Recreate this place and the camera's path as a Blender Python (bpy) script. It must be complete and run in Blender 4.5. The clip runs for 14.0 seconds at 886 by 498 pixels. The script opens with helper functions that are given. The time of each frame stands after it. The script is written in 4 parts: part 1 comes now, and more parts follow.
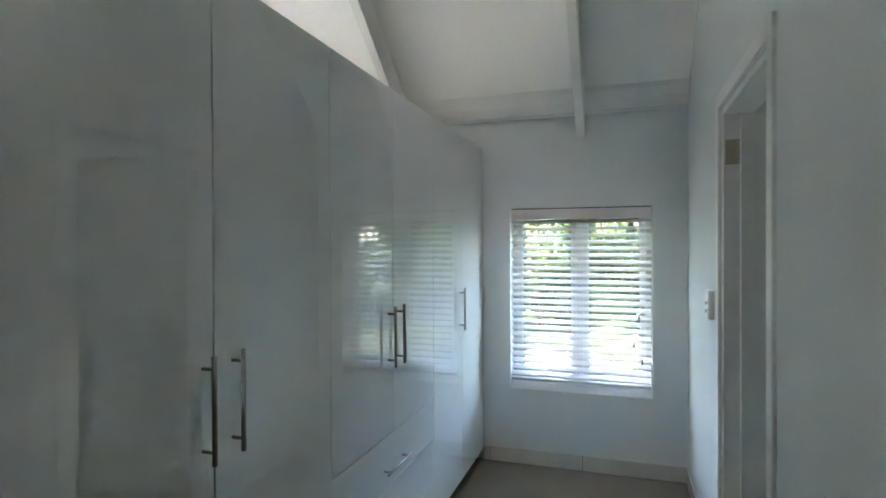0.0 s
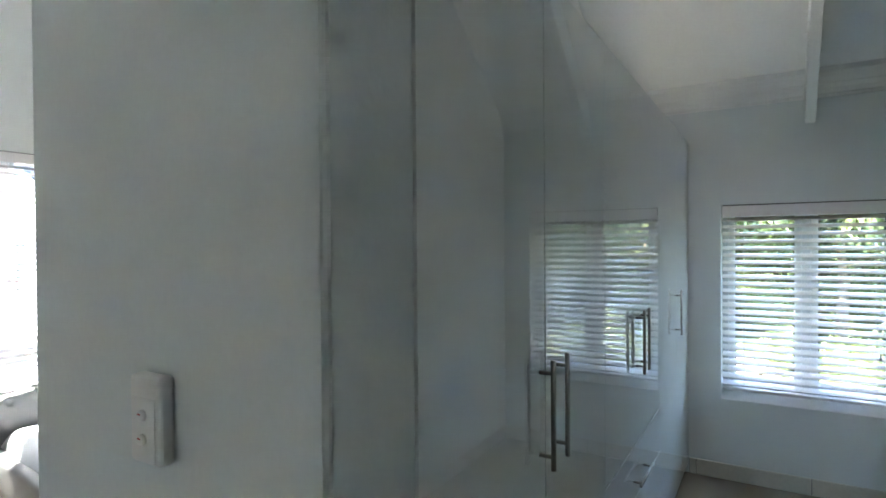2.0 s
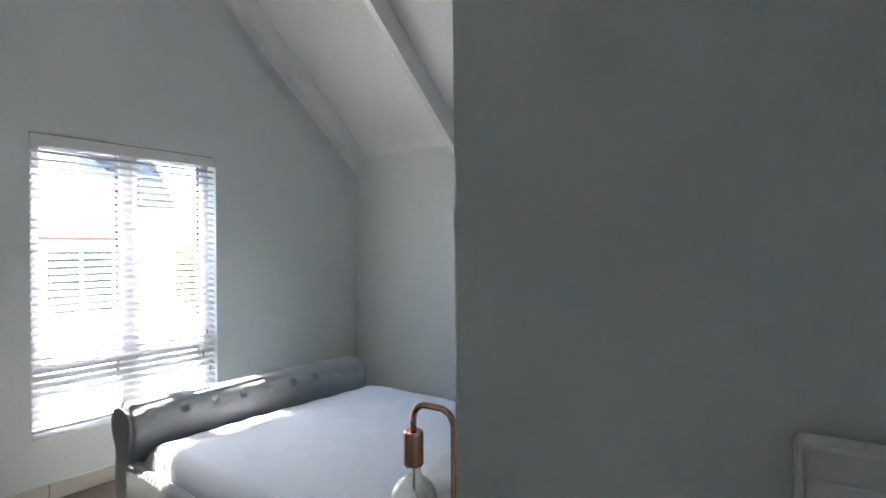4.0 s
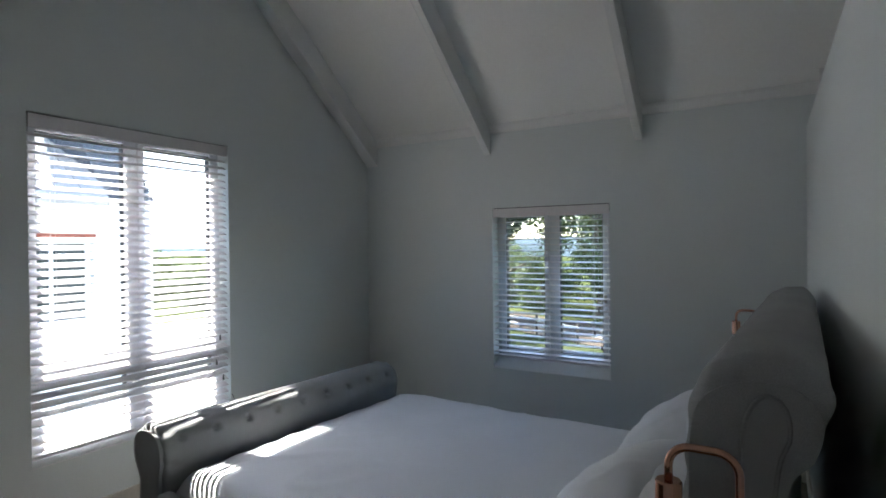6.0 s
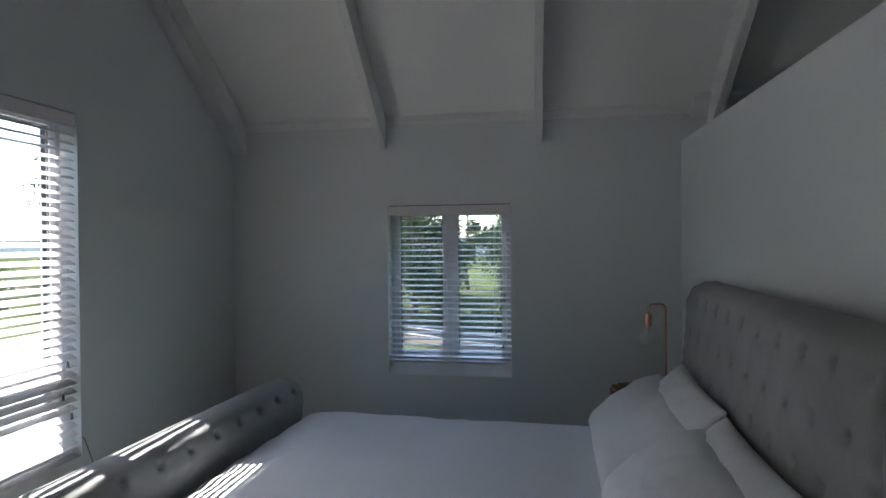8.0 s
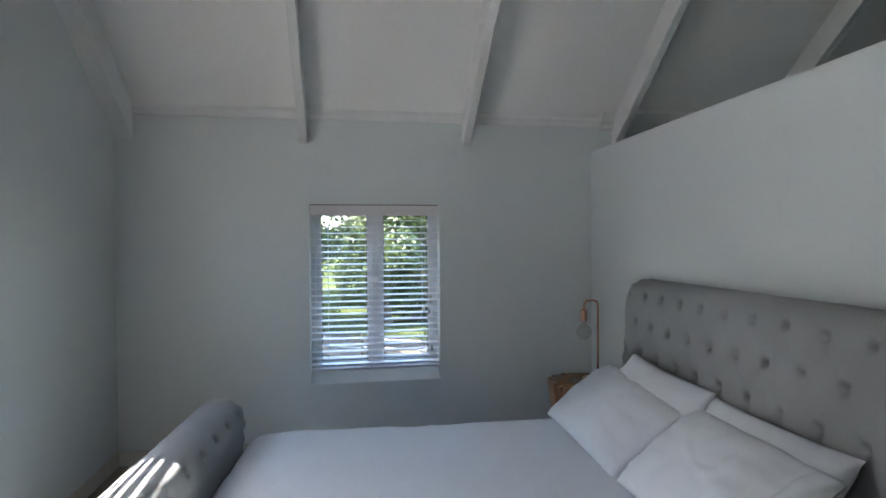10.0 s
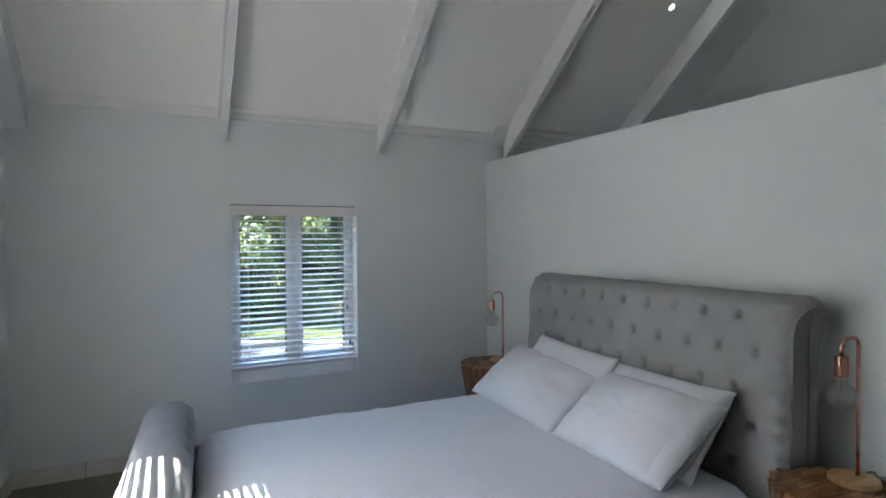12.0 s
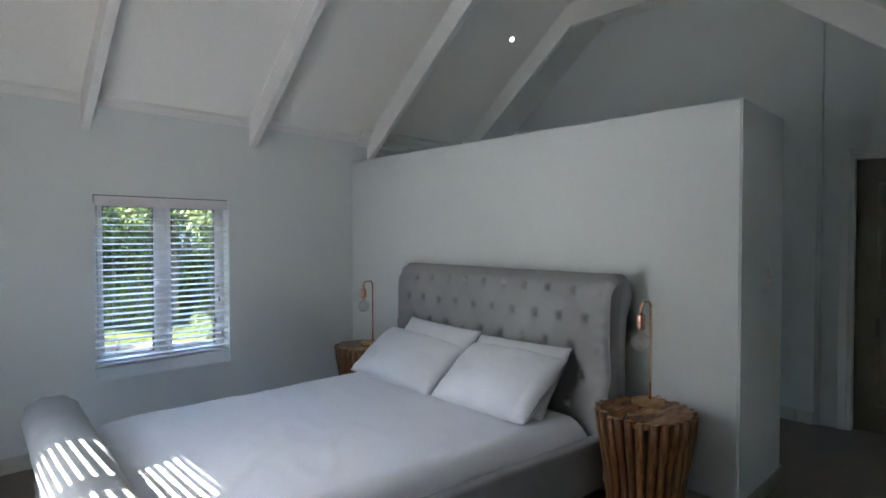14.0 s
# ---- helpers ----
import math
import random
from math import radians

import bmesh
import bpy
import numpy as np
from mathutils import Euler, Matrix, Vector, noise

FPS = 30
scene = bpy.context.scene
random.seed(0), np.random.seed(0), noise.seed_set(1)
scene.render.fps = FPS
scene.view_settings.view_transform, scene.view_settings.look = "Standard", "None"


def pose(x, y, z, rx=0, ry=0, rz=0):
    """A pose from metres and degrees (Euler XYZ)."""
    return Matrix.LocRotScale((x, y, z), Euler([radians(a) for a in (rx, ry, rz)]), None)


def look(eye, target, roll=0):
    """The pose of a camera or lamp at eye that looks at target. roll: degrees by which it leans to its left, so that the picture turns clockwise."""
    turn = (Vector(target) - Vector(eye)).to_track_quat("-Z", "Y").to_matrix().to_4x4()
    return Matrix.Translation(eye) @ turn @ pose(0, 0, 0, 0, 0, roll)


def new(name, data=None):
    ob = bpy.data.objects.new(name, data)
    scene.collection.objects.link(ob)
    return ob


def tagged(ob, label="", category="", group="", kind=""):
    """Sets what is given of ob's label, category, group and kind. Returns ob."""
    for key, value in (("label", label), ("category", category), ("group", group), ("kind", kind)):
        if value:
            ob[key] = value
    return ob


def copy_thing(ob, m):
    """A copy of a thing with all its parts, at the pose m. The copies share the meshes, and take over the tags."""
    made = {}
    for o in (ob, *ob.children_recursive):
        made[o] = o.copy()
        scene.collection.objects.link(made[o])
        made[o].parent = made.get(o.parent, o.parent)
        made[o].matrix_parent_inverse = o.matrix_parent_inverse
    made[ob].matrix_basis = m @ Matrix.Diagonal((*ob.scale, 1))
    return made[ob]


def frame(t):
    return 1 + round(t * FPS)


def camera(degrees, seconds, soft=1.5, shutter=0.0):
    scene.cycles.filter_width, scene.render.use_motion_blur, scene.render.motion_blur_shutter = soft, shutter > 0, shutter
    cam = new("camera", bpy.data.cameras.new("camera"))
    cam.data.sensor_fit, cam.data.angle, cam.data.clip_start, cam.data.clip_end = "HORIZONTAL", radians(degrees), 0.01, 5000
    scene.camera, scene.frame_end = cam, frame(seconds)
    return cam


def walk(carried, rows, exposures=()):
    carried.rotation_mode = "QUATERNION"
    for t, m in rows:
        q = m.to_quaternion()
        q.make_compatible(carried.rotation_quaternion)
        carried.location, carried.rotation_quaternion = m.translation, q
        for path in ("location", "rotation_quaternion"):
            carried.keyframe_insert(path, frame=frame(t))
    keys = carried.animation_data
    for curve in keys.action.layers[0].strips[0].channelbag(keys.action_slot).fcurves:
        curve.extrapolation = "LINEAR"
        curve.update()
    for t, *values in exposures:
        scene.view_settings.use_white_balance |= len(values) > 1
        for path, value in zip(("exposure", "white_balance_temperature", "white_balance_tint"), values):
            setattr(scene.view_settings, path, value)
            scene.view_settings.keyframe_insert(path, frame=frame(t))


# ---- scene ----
# camera: seconds, x, y, z, yaw, pitch, roll
cam = camera(77.7, 14.0, soft=1.7)
PATH = [
    (0.0, 2.772, 2.436, 1.479, 18.10, -0.41, 0.22),
    (0.5, 2.683, 2.392, 1.492, 20.83, -0.60, 0.32),
    (1.0, 2.575, 2.342, 1.502, 24.36, -0.65, 0.46),
    (1.5, 2.430, 2.295, 1.500, 27.85, -0.62, 0.45),
    (2.0, 2.312, 2.266, 1.496, 30.76, -0.61, 0.40),
    (2.5, 2.130, 2.226, 1.497, 32.33, -0.63, 0.38),
    (3.0, 1.918, 2.220, 1.493, 34.17, -0.34, 0.53),
    (3.5, 1.679, 2.194, 1.474, 34.62, -0.10, 0.43),
    (4.0, 1.498, 2.188, 1.464, 34.61, -0.05, 0.43),
    (6.5, 0.731, 2.141, 1.470, 27.19, -0.53, 0.75),
    (7.0, 0.506, 2.143, 1.462, 21.75, -0.50, 0.61),
    (7.5, 0.292, 2.112, 1.463, 15.89, -0.54, 0.55),
    (8.0, 0.098, 2.092, 1.467, 9.35, -0.57, 0.47),
    (8.5, -0.123, 2.122, 1.464, 3.06, -0.74, 0.43),
    (11.0, -1.054, 2.165, 1.494, -17.22, -0.78, 0.53),
    (11.5, -1.227, 2.098, 1.495, -22.04, -0.96, 0.55),
    (12.0, -1.376, 2.004, 1.500, -26.55, -1.03, 0.39),
    (12.5, -1.532, 1.909, 1.500, -30.90, -1.10, 0.18),
    (13.0, -1.708, 1.884, 1.494, -35.20, -1.19, 0.11),
    (13.5, -1.848, 1.851, 1.486, -39.97, -1.36, 0.09),
    (14.0, -1.890, 1.830, 1.473, -44.27, -1.36, 0.05),
]
EXPOSURES = [(t, e, k, 9.0) for t, e, k in ((0.0, 5.85, 6950), (0.5, 5.9, 6950), (1.0, 5.92, 6950), (1.5, 5.86, 6850), (2.0, 5.64, 6700), (2.5, 5.33, 6650), (3.0, 5.02, 6500), (3.5, 4.72, 6450), (4.0, 4.44, 6450), (6.5, 3.02, 6400), (7.0, 2.78, 6400), (7.5, 2.68, 6400), (8.0, 2.93, 6350), (8.5, 3.2, 6350), (11.0, 4.16, 6400), (14.0, 4.16, 6400))]
walk(cam, [(t, pose(x, y, z, 90 + p, r, yaw)) for t, x, y, z, yaw, p, r in PATH], EXPOSURES)

# the place, in metres
XL, XR, YW, YS = -2.249, 3.155, 6.13, 1.2      # west gable, east wall, window wall, south wall
XP, XC, YE, ZP = 1.112, 1.857, 2.764, 2.168   # partition face, wardrobe fronts, partition end, partition top
SLOPE, EAVE, FLAT = 0.82, 2.40, 3.60         # ceiling: rise per metre, height at the window wall, flat part
YF1 = YW - (FLAT - EAVE) / SLOPE
YF2 = 3.27
WALL = 0.23
ZW = 2.133                                   # wardrobe top
GROUND = -1.0

# light: a high summer sun from the west, and the sky
SUN_TO = Vector((-1.0, 0.17, 1.15)).normalized()
world = bpy.data.worlds.new("sky")
scene.world = world
world.use_nodes = True
sky = world.node_tree.nodes.new("ShaderNodeTexSky")
sky.sky_type, sky.sun_disc = "NISHITA", False
sky.sun_elevation = math.asin(SUN_TO.z)
sky.sun_rotation = math.atan2(SUN_TO.x, SUN_TO.y)
bg = world.node_tree.nodes["Background"]
bg.inputs["Strength"].default_value = 0.15
world.node_tree.links.new(sky.outputs[0], bg.inputs[0])
sun = new("sun", bpy.data.lights.new("sun", "SUN"))
sun.data.energy, sun.data.angle, sun.data.color = 4.5, radians(0.3), (1.0, 0.95, 0.88)
# the recessed downlight over the wardrobes
SPOT_AT = Vector((2.142, 5.05, FLAT))
SPOT_AT.z = EAVE + SLOPE * (YW - SPOT_AT.y)
SPOT_DOWN = Vector((0, -SLOPE, -1)).normalized()
lamp = new("downlight_lamp", bpy.data.lights.new("downlight_lamp", "SPOT"))
lamp.data.energy, lamp.data.color, lamp.data.shadow_soft_size = 0.55, (1.0, 0.97, 0.92), 0.03
lamp.data.spot_size, lamp.data.spot_blend = radians(88), 0.7
lamp.matrix_world = look(SPOT_AT + SPOT_DOWN * 0.03, SPOT_AT + SPOT_DOWN * 0.03 + Vector((0, 0.05, -1)))
sun.matrix_world = look(SUN_TO * 30, (0, 0, 0))


# ---- materials ----
def material(name, base, rough=0.6, metal=0.0, fine=(120.0, 0.06), coarse=(3.0, 0.06), bump=(0.0, 200.0), spec=0.5, per_piece=0.0, coat=0.0):
    """A surface: base colour varied by fine grain and broad patches, with relief."""
    m = bpy.data.materials.new(name)
    m.use_nodes = True
    nt = m.node_tree
    bsdf = nt.nodes["Principled BSDF"]
    n, l = nt.nodes.new, nt.links.new
    co = n("ShaderNodeTexCoord")
    tex = []
    for scale, _ in (fine, coarse):
        t = n("ShaderNodeTexNoise")
        t.inputs["Scale"].default_value, t.inputs["Detail"].default_value = scale, 4
        l(co.outputs["Object"], t.inputs["Vector"])
        tex.append(t)
    col = None
    for t, (scale, amount) in zip(tex, (fine, coarse)):
        ramp = n("ShaderNodeMapRange")
        ramp.inputs["From Min"].default_value, ramp.inputs["From Max"].default_value = 0.3, 0.7
        ramp.inputs["To Min"].default_value, ramp.inputs["To Max"].default_value = 1 - amount, 1 + amount
        l(t.outputs["Fac"], ramp.inputs["Value"])
        mul = n("ShaderNodeVectorMath")
        mul.operation = "SCALE"
        if col is None:
            mul.inputs[0].default_value = base
        else:
            l(col, mul.inputs[0])
        l(ramp.outputs[0], mul.inputs["Scale"])
        col = mul.outputs[0]
    if per_piece:
        info = n("ShaderNodeObjectInfo")
        ramp = n("ShaderNodeMapRange")
        ramp.inputs["To Min"].default_value, ramp.inputs["To Max"].default_value = 1 - per_piece, 1 + per_piece
        l(info.outputs["Random"], ramp.inputs["Value"])
        mul = n("ShaderNodeVectorMath")
        mul.operation = "SCALE"
        l(col, mul.inputs[0]), l(ramp.outputs[0], mul.inputs["Scale"])
        col = mul.outputs[0]
    l(col, bsdf.inputs["Base Color"])
    rr = n("ShaderNodeMapRange")
    rr.inputs["To Min"].default_value, rr.inputs["To Max"].default_value = max(0.02, rough * 0.88), min(1, rough * 1.12)
    l(tex[1].outputs["Fac"], rr.inputs["Value"]), l(rr.outputs[0], bsdf.inputs["Roughness"])
    bsdf.inputs["Metallic"].default_value = metal
    bsdf.inputs["Specular IOR Level"].default_value = spec
    bsdf.inputs["Coat Weight"].default_value = coat
    if bump[0]:
        t = n("ShaderNodeTexNoise")
        t.inputs["Scale"].default_value, t.inputs["Detail"].default_value = bump[1], 3
        l(co.outputs["Object"], t.inputs["Vector"])
        b = n("ShaderNodeBump")
        b.inputs["Strength"].default_value, b.inputs["Distance"].default_value = 1.0, bump[0]
        l(t.outputs["Fac"], b.inputs["Height"]), l(b.outputs[0], bsdf.inputs["Normal"])
    return m


def wood(name, dark, light, scale=9.0, stretch=(1, 1, 0.12), rough=0.45, per_piece=0.25):
    """Wood with grain along its local z."""
    m = material(name, light, rough, fine=(60, 0.1), coarse=(6, 0.12), per_piece=per_piece)
    nt = m.node_tree
    n, l = nt.nodes.new, nt.links.new
    bsdf = nt.nodes["Principled BSDF"]
    old = bsdf.inputs["Base Color"].links[0].from_socket
    co, mp, t, ramp, mix = n("ShaderNodeTexCoord"), n("ShaderNodeMapping"), n("ShaderNodeTexNoise"), n("ShaderNodeMapRange"), n("ShaderNodeMixRGB")
    info, add = n("ShaderNodeObjectInfo"), n("ShaderNodeVectorMath")
    l(info.outputs["Location"], add.inputs[0]), l(co.outputs["Object"], add.inputs[1])
    mp.inputs["Scale"].default_value = stretch
    l(add.outputs[0], mp.inputs["Vector"]), l(mp.outputs[0], t.inputs["Vector"])
    t.inputs["Scale"].default_value, t.inputs["Detail"].default_value, t.inputs["Distortion"].default_value = scale * 6, 5, 1.2
    ramp.inputs["From Min"].default_value, ramp.inputs["From Max"].default_value = 0.35, 0.65
    l(t.outputs["Fac"], ramp.inputs["Value"]), l(ramp.outputs[0], mix.inputs[0])
    mix.inputs[1].default_value = (*dark, 1)
    l(old, mix.inputs[2]), l(mix.outputs[0], bsdf.inputs["Base Color"])
    return m


def glass(name, tint=(0.97, 0.985, 0.98), rough=0.0, gloss=(0.5, 0.03), power=3.0):
    """Thin clear pane: mostly let through, a little mirrored."""
    m = bpy.data.materials.new(name)
    m.use_nodes = True
    nt = m.node_tree
    nt.nodes.remove(nt.nodes["Principled BSDF"])
    n, l = nt.nodes.new, nt.links.new
    clear, shine, mix, fres = n("ShaderNodeBsdfTransparent"), n("ShaderNodeBsdfGlossy"), n("ShaderNodeMixShader"), n("ShaderNodeLayerWeight")
    clear.inputs[0].default_value = (*tint, 1)
    shine.inputs["Roughness"].default_value = rough
    cube, soft = n("ShaderNodeMath"), n("ShaderNodeMath")
    cube.operation, soft.operation = "POWER", "MULTIPLY_ADD"
    cube.inputs[1].default_value, soft.inputs[1].default_value, soft.inputs[2].default_value = power, *gloss
    fres.inputs["Blend"].default_value = 0.5
    l(fres.outputs["Facing"], cube.inputs[0]), l(cube.outputs[0], soft.inputs[0]), l(soft.outputs[0], mix.inputs[0]), l(clear.outputs[0], mix.inputs[1]), l(shine.outputs[0], mix.inputs[2])
    l(mix.outputs[0], nt.nodes["Material Output"].inputs[0])
    return m


def foliage(name, base, other):
    m = material(name, base, 0.55, fine=(30, 0.25), coarse=(1.5, 0.25))
    nt = m.node_tree
    n, l = nt.nodes.new, nt.links.new
    bsdf = nt.nodes["Principled BSDF"]
    old = bsdf.inputs["Base Color"].links[0].from_socket
    geo, mix, tr, sh = n("ShaderNodeNewGeometry"), n("ShaderNodeMixRGB"), n("ShaderNodeBsdfTranslucent"), n("ShaderNodeMixShader")
    l(geo.outputs["Random Per Island"], mix.inputs[0]), l(old, mix.inputs[1])
    mix.inputs[2].default_value = (*other, 1)
    l(mix.outputs[0], bsdf.inputs["Base Color"]), l(mix.outputs[0], tr.inputs[0])
    sh.inputs[0].default_value = 0.35
    l(bsdf.outputs[0], sh.inputs[1]), l(tr.outputs[0], sh.inputs[2])
    l(sh.outputs[0], nt.nodes["Material Output"].inputs[0])
    return m


WALL_PAINT = material("wall_paint", (0.695, 0.735, 0.735), 0.75, fine=(90, 0.012), coarse=(1.2, 0.02), bump=(0.0008, 60), spec=0.25)
CEILING_PAINT = material("ceiling_paint", (0.88, 0.885, 0.865), 0.8, fine=(60, 0.015), coarse=(1.0, 0.02), bump=(0.0006, 40), spec=0.25)
TRIM_PAINT = material("trim_paint", (0.78, 0.79, 0.78), 0.45, fine=(80, 0.02), coarse=(4, 0.03), bump=(0.0003, 50))
FLOOR_MAT = material("floor_carpet", (0.20, 0.175, 0.145), 0.85, fine=(420, 0.22), coarse=(2.2, 0.07), bump=(0.002, 420), spec=0.2)
SKIRT_TILE = material("skirting_tile", (0.60, 0.58, 0.52), 0.35, fine=(60, 0.04), coarse=(5, 0.05), per_piece=0.03)
GROUT = material("grout", (0.16, 0.15, 0.14), 0.9)
GLOSS_WHITE = material("gloss_white_board", (0.78, 0.80, 0.79), 0.35, fine=(4, 0.005), coarse=(1.5, 0.01), spec=0.0)
LACQUER = glass("clear_lacquer", (1.0, 1.0, 1.0), 0.0, (0.9, 0.085), 5.0)
# white board greyed down, so the gaps between the fronts read as shaded
CARCASS = material("gap_shaded_board", (0.4, 0.41, 0.4), 0.5)
# near-black that holds the shade under the bed
SHADOW_GAP = material("shade_black", (0.02, 0.02, 0.02), 0.9)
STEEL = material("brushed_steel", (0.42, 0.40, 0.37), 0.3, 1.0, fine=(300, 0.1))
BRASS = material("dull_brass_steel", (0.45, 0.40, 0.32), 0.35, 1.0, fine=(200, 0.1))
ALU_WHITE = material("white_window_frame", (0.74, 0.76, 0.80), 0.4, fine=(60, 0.02))
HEADRAIL = material("dark_headrail_metal", (0.03, 0.03, 0.032), 0.6)
GASKET = material("black_gasket", (0.015, 0.015, 0.015), 0.6)
BLIND = material("white_blind_slat", (0.74, 0.72, 0.73), 0.38, fine=(50, 0.03), coarse=(4, 0.03), bump=(0.0002, 150))
CORD = material("white_cord", (0.7, 0.7, 0.7), 0.8)
TASSEL = material("grey_tassel", (0.12, 0.12, 0.12), 0.6)
PANE = glass("window_glass")
FABRIC = material("grey_upholstery", (0.31, 0.318, 0.322), 0.9, fine=(700, 0.22), coarse=(5, 0.07), bump=(0.0009, 650), spec=0.2)
LINEN = material("white_linen", (0.73, 0.75, 0.80), 0.85, fine=(500, 0.03), coarse=(3, 0.02), bump=(0.0006, 25), spec=0.2)
BED_LEG = wood("bed_leg_wood", (0.06, 0.025, 0.012), (0.16, 0.07, 0.035))
TEAK = wood("teak", (0.07, 0.027, 0.01), (0.21, 0.095, 0.038), scale=12, stretch=(1, 1, 0.05), rough=0.32, per_piece=0.4)
TEAK_TOP = wood("polished_teak", (0.14, 0.06, 0.024), (0.36, 0.19, 0.085), scale=4, stretch=(0.25, 1, 1), rough=0.2, per_piece=0.0)
PALE_WOOD = wood("pale_wood", (0.33, 0.18, 0.08), (0.50, 0.30, 0.14), scale=5, stretch=(0.2, 1, 1), per_piece=0.0)
DARK_WOOD = wood("dark_door_wood", (0.17, 0.15, 0.115), (0.24, 0.22, 0.17), scale=3)
COPPER = material("copper", (0.66, 0.36, 0.26), 0.12, 1.0, fine=(100, 0.04))
BULB = glass("bulb_glass", (0.93, 0.925, 0.91), 0.0, (0.9, 0.13))
SILL_GLOSS = material("gloss_sill_paint", (0.78, 0.79, 0.80), 0.16, fine=(40, 0.02), coarse=(4, 0.03), bump=(0.0003, 40))
PLASTIC = material("white_plastic", (0.74, 0.74, 0.72), 0.35, fine=(80, 0.015))
RED_DOT = material("red_mark", (0.45, 0.04, 0.04), 0.5)
SPOT_GLOW = bpy.data.materials.new("downlight_glow")
SPOT_GLOW.use_nodes = True
SPOT_GLOW.node_tree.nodes["Principled BSDF"].inputs["Emission Color"].default_value = (1, 0.97, 0.9, 1)
SPOT_GLOW.node_tree.nodes["Principled BSDF"].inputs["Emission Strength"].default_value = 6.0


# ---- mesh tools ----
def mesh_of(bm, name, mat, smooth=False):
    me = bpy.data.meshes.new(name)
    bmesh.ops.recalc_face_normals(bm, faces=bm.faces)
    bm.to_mesh(me)
    bm.free()
    if smooth:
        me.shade_smooth()
    me.materials.append(mat)
    return me


def part(name, bm, mat, parent=None, label="", smooth=False):
    ob = new(name, mesh_of(bm, name, mat, smooth))
    if parent is not None:
        ob.parent = parent
    return tagged(ob, label)


def empty(name, m, label, category, group="", kind=""):
    ob = new(name)
    ob.matrix_world = m
    ob.empty_display_size = 0.05
    return tagged(ob, label, category, group, kind)


def box(bm, x0, x1, y0, y1, z0, z1, bevel=0.0, seg=2, m=None):
    vs = bmesh.ops.create_cube(bm, size=1)["verts"]
    for v in vs:
        v.co = Vector((x0 + (v.co.x + 0.5) * (x1 - x0), y0 + (v.co.y + 0.5) * (y1 - y0), z0 + (v.co.z + 0.5) * (z1 - z0)))
    if m is not None:
        bmesh.ops.transform(bm, matrix=m, verts=vs)
    if bevel:
        es = {e for v in vs for e in v.link_edges}
        bmesh.ops.bevel(bm, geom=list(es), offset=bevel, segments=seg, affect="EDGES", profile=0.5)
    return bm


def boxed(*a, **k):
    return box(bmesh.new(), *a, **k)


def rod(bm, a, b, r, sides=12, r2=None, caps=True):
    a, b = Vector(a), Vector(b)
    q = (b - a).to_track_quat("Z", "Y").to_matrix().to_4x4()
    bmesh.ops.create_cone(bm, cap_ends=caps, segments=sides, radius1=r, radius2=r if r2 is None else r2, depth=(b - a).length, matrix=Matrix.Translation((a + b) / 2) @ q)
    return bm


def tube(bm, pts, r, sides=10):
    """A round tube along points."""
    pts = [Vector(p) for p in pts]
    rings = []
    up = Vector((0.123, 0.97, 0.2)).normalized()
    for i, p in enumerate(pts):
        d = (pts[min(i + 1, len(pts) - 1)] - pts[max(i - 1, 0)]).normalized()
        s = d.cross(up).normalized()
        u = s.cross(d)
        rings.append([bm.verts.new(p + r * (math.cos(a) * s + math.sin(a) * u)) for a in (2 * math.pi * k / sides for k in range(sides))])
    for a, b in zip(rings, rings[1:]):
        for k in range(sides):
            bm.faces.new((a[k], a[(k + 1) % sides], b[(k + 1) % sides], b[k]))
    bm.faces.new(rings[0]), bm.faces.new(rings[-1])
    return bm


def lathe(bm, prof, sides=32, at=(0, 0, 0)):
    """Turn a profile of (radius, z) round the z axis; ends on the axis are closed."""
    at = Vector(at)
    rings = []
    for r, z in prof:
        if r < 1e-5:
            rings.append([bm.verts.new(at + Vector((0, 0, z)))])
        else:
            rings.append([bm.verts.new(at + Vector((r * math.cos(a), r * math.sin(a), z))) for a in (2 * math.pi * k / sides for k in range(sides))])
    for a, b in zip(rings, rings[1:]):
        for k in range(sides):
            j = (k + 1) % sides
            if len(a) == 1:
                bm.faces.new((a[0], b[k], b[j]))
            elif len(b) == 1:
                bm.faces.new((a[k], a[j], b[0]))
            else:
                bm.faces.new((a[k], a[j], b[j], b[k]))
    return bm


def extrude_profile(bm, pts, m, length):
    """A closed outline (u, v) swept along local z by length, then posed by m."""
    a = [bm.verts.new(m @ Vector((u, v, 0))) for u, v in pts]
    b = [bm.verts.new(m @ Vector((u, v, length))) for u, v in pts]
    n = len(pts)
    for k in range(n):
        bm.faces.new((a[k], a[(k + 1) % n], b[(k + 1) % n], b[k]))
    bm.faces.new(a), bm.faces.new(b)
    return bm


